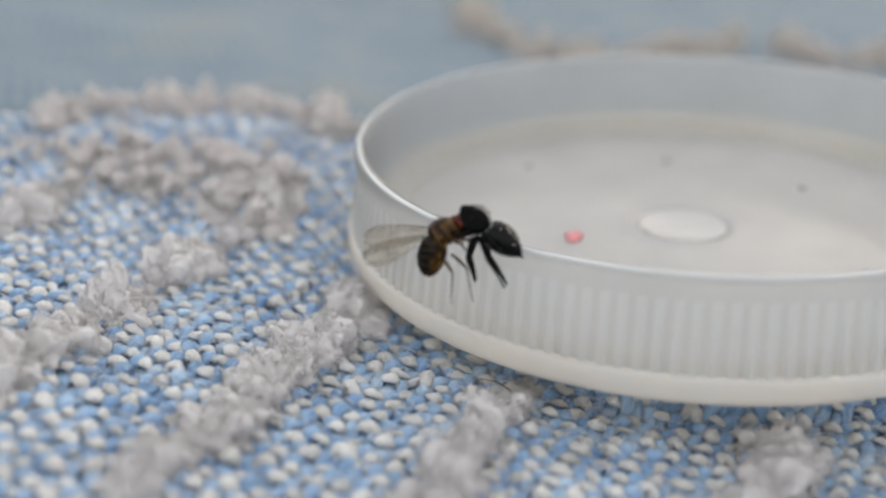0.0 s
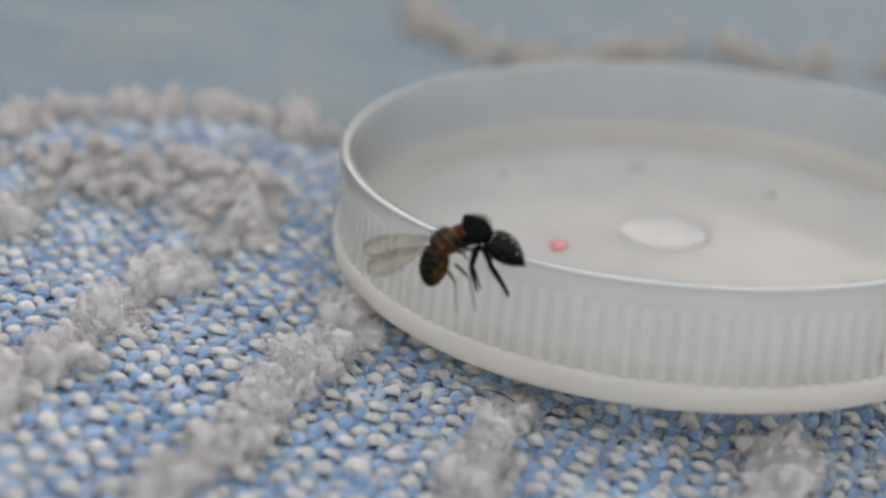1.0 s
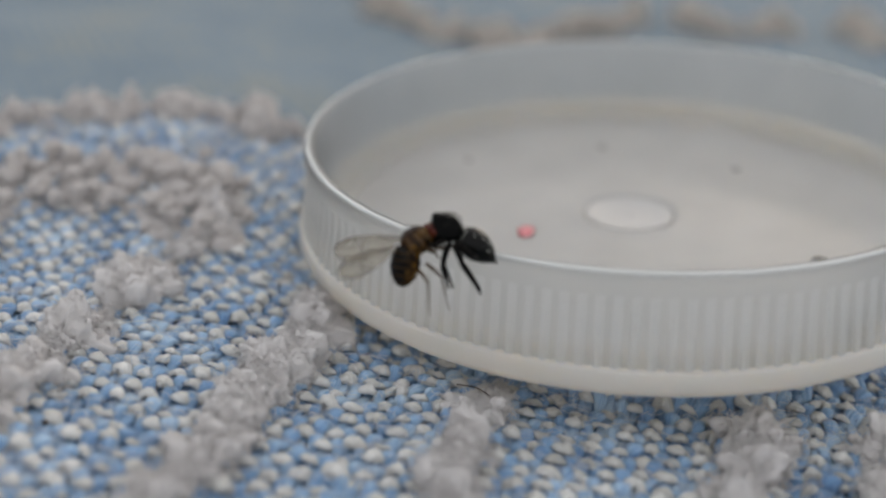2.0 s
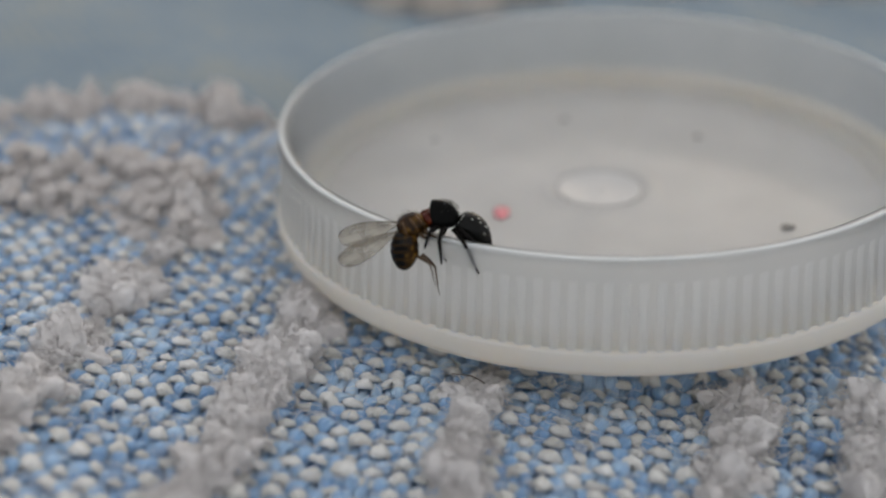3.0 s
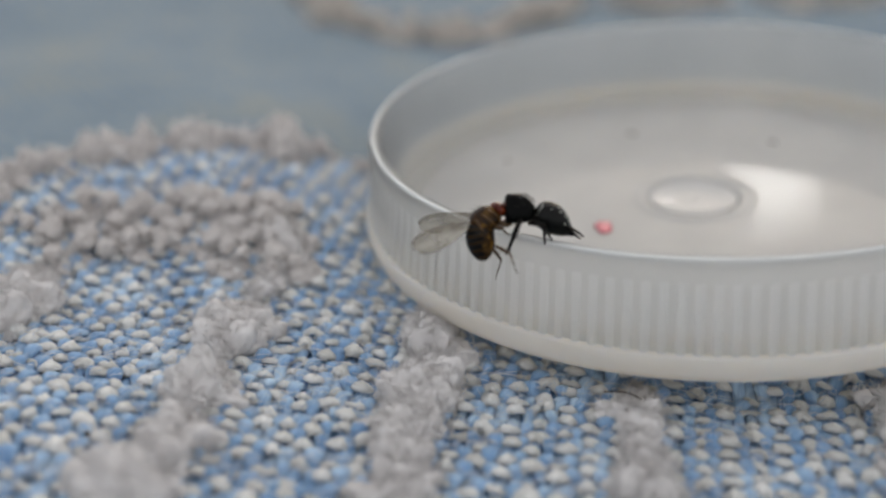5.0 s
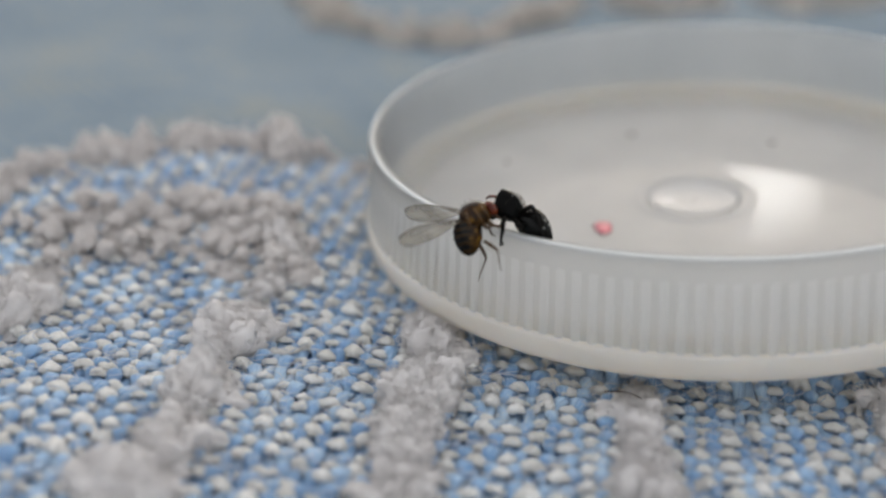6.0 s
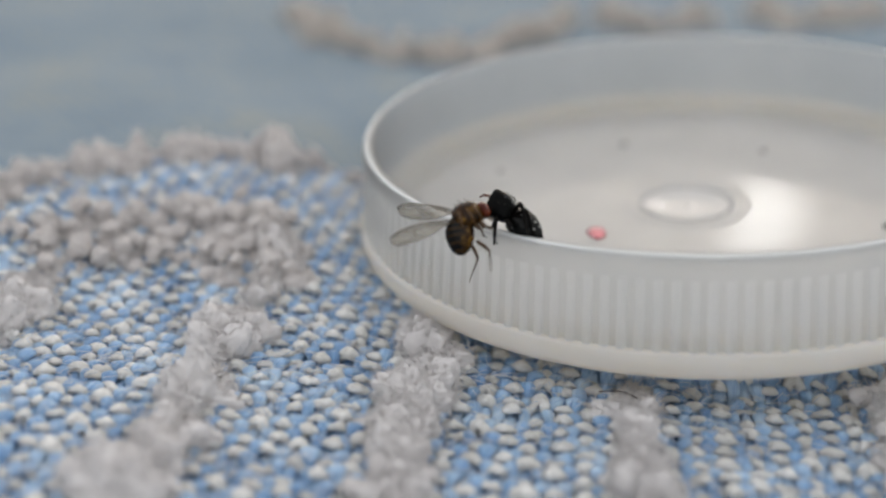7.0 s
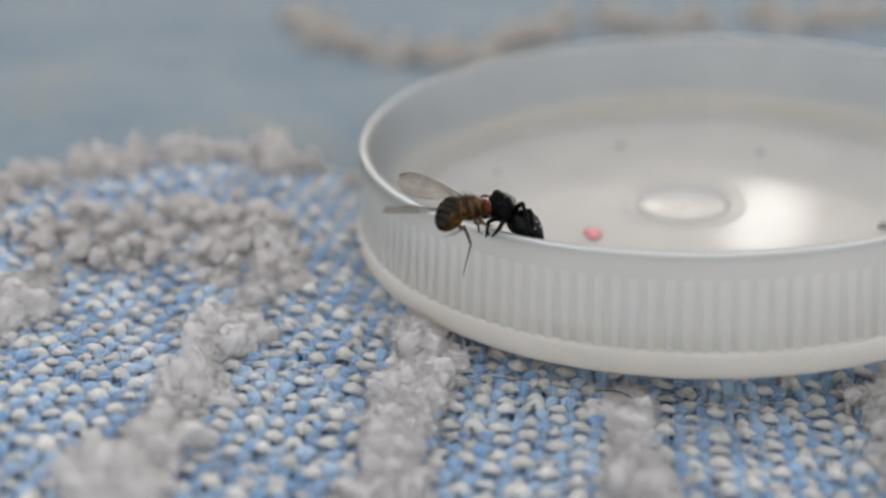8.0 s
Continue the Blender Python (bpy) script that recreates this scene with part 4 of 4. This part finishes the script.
    go(legs[2], ((-0.144, 0.280, -0.627, 2.0, 63.0, 154.2),
        (-0.366, 0.280, -0.567, 1.7, 25.9, 131.9),
        (-0.311, 0.280, -0.736, 3.5, 15.2, 123.8),
        (-0.457, 0.280, -0.592, 7.6, 20.6, 120.0),
        (-0.516, 0.280, -0.492, 12.6, 0.9, 116.2),
        (-0.495, 0.280, -0.580, 14.9, 24.4, 111.7),
        (-0.408, 0.280, -0.349, 0.0, 10.1, -180.0),
        (-0.444, 0.171, -0.103, 31.3, -36.3, 115.1),
        (-0.461, 0.166, 0.055, 29.4, -29.1, 116.2)))
    go(legs[3], ((-0.270, 0.280, -0.536, 1.6, 28.8, 135.1),
        (-0.496, 0.280, -0.518, 1.7, 26.0, 129.8),
        (-0.464, 0.280, -0.725, 3.4, 20.0, 128.5),
        (-0.675, 0.280, -0.561, 6.0, 20.0, 137.5),
        (-0.712, 0.280, -0.376, 8.3, 7.8, 145.6),
        (-0.690, 0.280, -0.465, 10.1, 19.6, 141.1),
        (-0.578, 0.280, -0.413, 0.0, 22.0, -180.0),
        (-0.577, 0.135, -0.129, 27.2, -28.7, 125.8),
        (-0.642, 0.118, 0.030, 24.9, -22.6, 132.5)))
    go(legs[4], ((0.042, -0.300, -0.435, -1.7, 12.1, -54.9),
        (0.225, -0.300, -0.418, -2.1, 28.8, -66.9),
        (0.318, -0.300, -0.477, -4.9, 38.1, -75.8),
        (0.279, -0.300, -0.386, -7.9, 25.2, -65.8),
        (0.190, -0.300, -0.282, -11.7, 23.5, -54.3),
        (-0.003, -0.300, -0.438, -11.3, 28.8, -50.1),
        (-0.126, -0.300, -0.334, -0.0, 35.1, -66.6),
        (0.061, -0.294, -0.330, -31.6, 30.2, -75.0),
        (0.004, -0.310, -0.350, -26.1, 26.6, -50.9)))
    go(legs[5], ((-0.115, -0.300, -0.539, 0.0, 71.7, 0.0),
        (-0.104, -0.300, -0.340, -2.8, 46.6, -77.0),
        (-0.124, -0.300, -0.446, -8.2, 62.0, -81.7),
        (-0.061, -0.300, -0.405, -15.4, 60.5, -82.9),
        (-0.125, -0.300, -0.363, -16.1, 35.2, -78.3),
        (-0.184, -0.300, -0.438, -16.0, 31.6, -84.8),
        (-0.449, -0.300, -0.485, -0.0, 9.6, -122.4),
        (-0.291, -0.389, -0.261, -28.8, 13.2, -86.6),
        (-0.262, -0.381, -0.254, -30.3, 29.6, -67.9)))
    go(legs[6], ((-0.269, -0.300, -0.555, -3.0, 64.8, -142.3),
        (-0.486, -0.300, -0.481, -1.8, 26.4, -126.3),
        (-0.427, -0.300, -0.647, -3.7, 16.4, -119.9),
        (-0.567, -0.300, -0.491, -8.0, 22.3, -115.7),
        (-0.629, -0.300, -0.374, -13.1, 2.2, -111.7),
        (-0.598, -0.300, -0.470, -15.4, 26.4, -106.9),
        (-0.556, -0.300, -0.270, 0.0, 10.8, -180.0),
        (-0.379, -0.412, 0.038, -32.1, -35.2, -80.1),
        (-0.395, -0.416, 0.196, -30.1, -27.6, -81.3)))
    go(legs[7], ((-0.397, -0.300, -0.463, -1.7, 29.3, -131.4),
        (-0.617, -0.300, -0.432, -1.8, 26.4, -126.3),
        (-0.581, -0.300, -0.636, -3.5, 20.7, -125.8),
        (-0.787, -0.300, -0.460, -6.4, 20.6, -134.0),
        (-0.827, -0.300, -0.256, -9.1, 8.6, -141.9),
        (-0.795, -0.300, -0.353, -10.9, 20.7, -137.7),
        (-0.728, -0.300, -0.334, 0.0, 23.0, -180.0),
        (-0.514, -0.448, 0.011, -27.8, -28.1, -92.9),
        (-0.578, -0.465, 0.171, -25.5, -21.8, -100.0)))
    go(legs[0].children[0], ((0.860, 0.000, 0.000, 4.6, -3.3, -137.0),
        (0.860, 0.000, -0.000, 17.8, 64.1, -146.7),
        (0.860, 0.000, 0.000, 14.5, 73.7, -160.0),
        (0.860, -0.000, 0.000, 16.3, 66.0, -144.2),
        (0.860, -0.000, 0.000, 13.2, 71.3, -145.9),
        (0.860, -0.000, 0.000, 20.0, 51.5, -111.5),
        (0.860, 0.000, 0.000, 46.3, 61.6, -102.3),
        (0.860, 0.000, -0.000, 4.0, 57.4, -171.4),
        (0.860, 0.000, 0.000, 5.1, 34.3, -148.5)))
    go(legs[1].children[0], ((0.860, 0.000, -0.000, 87.8, 23.5, -50.1),
        (0.860, 0.000, 0.000, 31.8, 77.2, -141.7),
        (0.860, 0.000, 0.000, 110.5, 83.7, -65.5),
        (0.860, 0.000, 0.000, 105.8, 81.1, -67.9),
        (0.860, 0.000, 0.000, 22.1, 52.0, -138.4),
        (0.860, 0.000, -0.000, -5.8, 35.1, 167.7),
        (0.860, 0.000, 0.000, -6.4, 37.8, 134.1),
        (0.860, 0.000, -0.000, -4.7, 22.8, 161.8),
        (0.860, 0.000, 0.000, 12.1, 33.9, -146.6)))
    go(legs[2].children[0], ((0.860, 0.000, -0.000, -24.9, -4.0, 14.4),
        (0.860, 0.000, 0.000, -41.9, 48.4, 72.2),
        (0.860, -0.000, 0.000, -17.1, 40.6, 121.8),
        (0.860, 0.000, 0.000, -21.2, 49.0, 131.3),
        (0.860, 0.000, 0.000, -3.6, 36.8, 153.7),
        (0.860, -0.000, -0.000, -12.7, 48.9, 155.0),
        (0.860, 0.000, 0.000, -3.0, 21.1, 14.8),
        (0.860, -0.000, 0.000, 89.3, 66.0, 149.5),
        (0.860, 0.000, -0.000, 81.9, 71.2, 146.2)))
    go(legs[3].children[0], ((0.860, 0.000, -0.000, -31.0, 24.5, 100.1),
        (0.860, -0.000, -0.000, -27.1, 24.2, 105.7),
        (0.860, -0.000, 0.000, -21.7, 20.9, 109.2),
        (0.860, 0.000, 0.000, -24.2, 25.6, 113.3),
        (0.860, 0.000, -0.000, -19.1, 28.2, 111.2),
        (0.860, 0.000, 0.000, -29.6, 24.5, 106.9),
        (0.860, 0.000, 0.000, -18.1, -1.1, 54.4),
        (0.860, -0.000, 0.000, 20.9, 46.6, 134.8),
        (0.860, 0.000, 0.000, 8.6, 48.1, 140.7)))
    go(legs[4].children[0], ((0.860, 0.000, 0.000, -8.4, -4.1, 130.8),
        (0.860, -0.000, -0.000, -28.5, 63.6, 130.0),
        (0.860, 0.000, -0.000, -34.5, 73.4, 134.1),
        (0.860, 0.000, 0.000, -25.5, 64.8, 128.7),
        (0.860, 0.000, -0.000, -20.6, 69.6, 132.9),
        (0.860, 0.000, -0.000, -26.0, 48.0, 99.0),
        (0.860, 0.000, -0.000, -53.1, 60.1, 92.7),
        (0.860, 0.000, 0.000, -7.9, 59.8, 165.2),
        (0.860, 0.000, -0.000, -8.7, 34.8, 142.3)))
    go(legs[5].children[0], ((0.860, 0.000, 0.000, -84.9, 25.9, 53.3),
        (0.860, 0.000, 0.000, -38.8, 74.7, 132.9),
        (0.860, 0.000, -0.000, -99.9, 77.7, 73.1),
        (0.860, 0.000, -0.000, -97.6, 75.1, 72.9),
        (0.860, 0.000, 0.000, -21.2, 48.1, 139.7),
        (0.860, -0.000, 0.000, 5.3, 30.1, -169.1),
        (0.860, -0.000, 0.000, 8.5, 33.5, -128.2),
        (0.860, 0.000, 0.000, 6.3, 17.1, -158.3),
        (0.860, -0.000, 0.000, -11.8, 30.0, 148.5)))
    go(legs[6].children[0], ((0.860, 0.000, 0.000, 36.5, -2.6, -20.8),
        (0.860, -0.000, 0.000, 42.2, 48.4, -73.6),
        (0.860, -0.000, 0.000, 17.2, 39.6, -123.9),
        (0.860, -0.000, -0.000, 20.6, 48.3, -134.0),
        (0.860, 0.000, 0.000, 3.8, 34.1, -152.8),
        (0.860, 0.000, 0.000, 11.5, 47.6, -157.8),
        (0.860, 0.000, -0.000, 4.7, 19.7, -22.2),
        (0.860, -0.000, -0.000, -77.6, 63.3, -141.1),
        (0.860, -0.000, -0.000, -67.2, 68.1, -135.3)))
    go(legs[7].children[0], ((0.860, 0.000, -0.000, 31.8, 25.4, -98.7),
        (0.860, 0.000, -0.000, 27.5, 24.1, -105.2),
        (0.860, -0.000, 0.000, 22.3, 20.6, -108.4),
        (0.860, 0.000, 0.000, 24.7, 25.5, -112.7),
        (0.860, 0.000, -0.000, 19.5, 27.4, -109.6),
        (0.860, -0.000, -0.000, 30.2, 24.4, -106.1),
        (0.860, 0.000, -0.000, 18.9, -1.0, -54.1),
        (0.860, 0.000, 0.000, -26.6, 51.4, -125.6),
        (0.860, 0.000, 0.000, -10.7, 50.5, -133.9)))
    walk(fly_thing, [(t, pose(*[v * MM for v in r[:3]], *r[3:])) for t, *r in (
        (0, -9.224, -15.559, 6.878, -29.3, -39.6, 26.5),
        (0.5, -9.270, -15.766, 6.840, -27.5, -40.2, 25.3),
        (1, -9.379, -16.015, 7.169, -29.9, -39.7, 26.4),
        (1.5, -9.346, -16.181, 7.096, -27.9, -40.0, 25.5),
        (2, -9.231, -16.096, 7.204, -27.9, -38.9, 26.3),
        (2.2, -9.270, -15.837, 6.892, -29.1, -38.2, 27.3),
        (3.3, -9.239, -13.872, 6.842, -31.0, -28.1, 14.5),
        (3.5, -9.462, -13.934, 7.304, -32.0, -33.0, 16.9),
        (3.6, -9.881, -13.497, 7.658, -28.2, -21.8, 9.1),
        (4, -9.765, -13.301, 7.300, -25.6, -16.3, 4.4),
        (4.5, -10.928, -12.846, 7.497, -26.7, -21.0, 5.7),
        (4.75, -12.108, -13.075, 7.105, -33.0, -42.2, 20.0),
        (5.2, -12.019, -13.084, 7.125, -33.2, -42.1, 20.2),
        (6.3, -12.489, -12.629, 7.148, -26.2, -24.6, 7.9),
        (7, -12.476, -12.794, 7.174, -24.5, -24.9, 6.8),
        (7.15, -12.476, -12.778, 7.170, -24.6, -24.9, 6.8),
        (7.45, -12.240, -12.572, 7.452, -22.9, -11.4, 0.3),
        (8, -12.225, -12.684, 7.446, -22.4, -11.0, 0.8))])
    go(children(fly_thing, "abdomen")[0], ((-0.921, -0.000, -0.456, -4.5, -41.8, 6.7),
        (-0.715, 0.000, -0.738, -10.1, -63.6, 11.3),
        (-0.875, 0.000, -0.662, -10.6, -64.5, 11.7),
        (-0.810, 0.000, -0.550, -37.4, -61.9, 40.9),
        (-0.885, 0.000, -0.388, -32.6, -43.0, 43.2),
        (-0.712, 0.000, -0.434, -32.1, -48.7, 39.8),
        (-0.693, -0.000, -0.422, -6.6, -52.7, 8.3),
        (-0.628, -0.000, -0.585, -38.9, -59.9, 43.0),
        (-0.792, 0.000, -0.145, -29.0, -40.1, 40.8)))
    go(wings[0], ((-0.585, 0.200, 0.453, 90.0, -29.6, -180.0),
        (-0.700, 0.200, 0.379, 77.0, -15.1, 160.8),
        (-0.530, 0.200, 0.404, 59.2, -22.6, 170.7),
        (-0.779, 0.200, 0.457, 60.8, -22.6, 173.4),
        (-0.879, 0.200, 0.455, 94.6, -15.1, 162.8),
        (-0.586, 0.200, 0.431, 73.2, -24.9, 176.6),
        (-0.294, 0.200, 0.452, 77.6, -32.5, 146.8),
        (-0.574, 0.200, 0.393, 57.5, -25.9, 152.0),
        (-0.449, 0.200, 0.548, 71.8, -27.9, 180.0)))
    go(wings[1], ((-0.907, -0.250, 0.257, 55.2, -16.4, -151.0),
        (-0.899, -0.250, -0.024, 58.0, -0.6, -163.6),
        (-1.001, -0.250, 0.016, 41.2, -8.6, -159.1),
        (-1.104, -0.250, -0.029, 34.5, -5.1, -154.8),
        (-1.298, -0.250, -0.249, 13.9, 3.7, -147.1),
        (-1.060, -0.250, -0.199, 12.4, -5.7, -160.0),
        (-0.639, -0.250, 0.271, 64.0, -25.5, -162.3),
        (-0.880, -0.250, 0.049, 41.5, -8.5, -161.0),
        (-1.275, -0.250, 0.086, 11.1, -8.7, -143.4)))
    go(hind[0], ((-0.665, -0.100, -0.694, -140.4, 58.7, -130.0),
        (-0.430, -0.100, -1.138, -104.1, 40.4, -75.6),
        (-0.614, -0.100, -1.068, -110.3, 40.5, -78.3),
        (-0.540, -0.100, -1.165, -100.4, 31.2, -75.0),
        (-0.452, -0.100, -0.724, -108.0, 17.1, -104.8),
        (-0.434, -0.100, -0.814, -97.1, 34.9, -71.7),
        (-0.455, -0.100, -0.961, -130.6, 40.2, -97.6),
        (-0.138, -0.100, -1.051, -110.4, 37.8, -90.3),
        (-0.529, -0.100, -0.631, -103.5, 10.7, -107.7)))
    go(hind[1], ((-0.287, -0.100, -0.835, 180.0, 78.8, 180.0),
        (-0.237, -0.100, -1.241, 111.9, 54.8, 96.5),
        (-0.334, -0.100, -1.119, 125.9, 48.9, 109.7),
        (-0.395, -0.100, -1.218, 113.6, 54.0, 104.9),
        (-0.214, -0.100, -0.851, 115.2, 81.1, 113.4),
        (-0.371, -0.100, -0.768, 180.0, 81.3, 180.0),
        (-0.605, -0.100, -0.961, 140.0, 30.7, 115.3),
        (-0.378, -0.100, -1.058, 127.1, 43.5, 118.4),
        (-0.359, -0.100, -0.661, 146.2, 77.9, 145.6)))


motions()
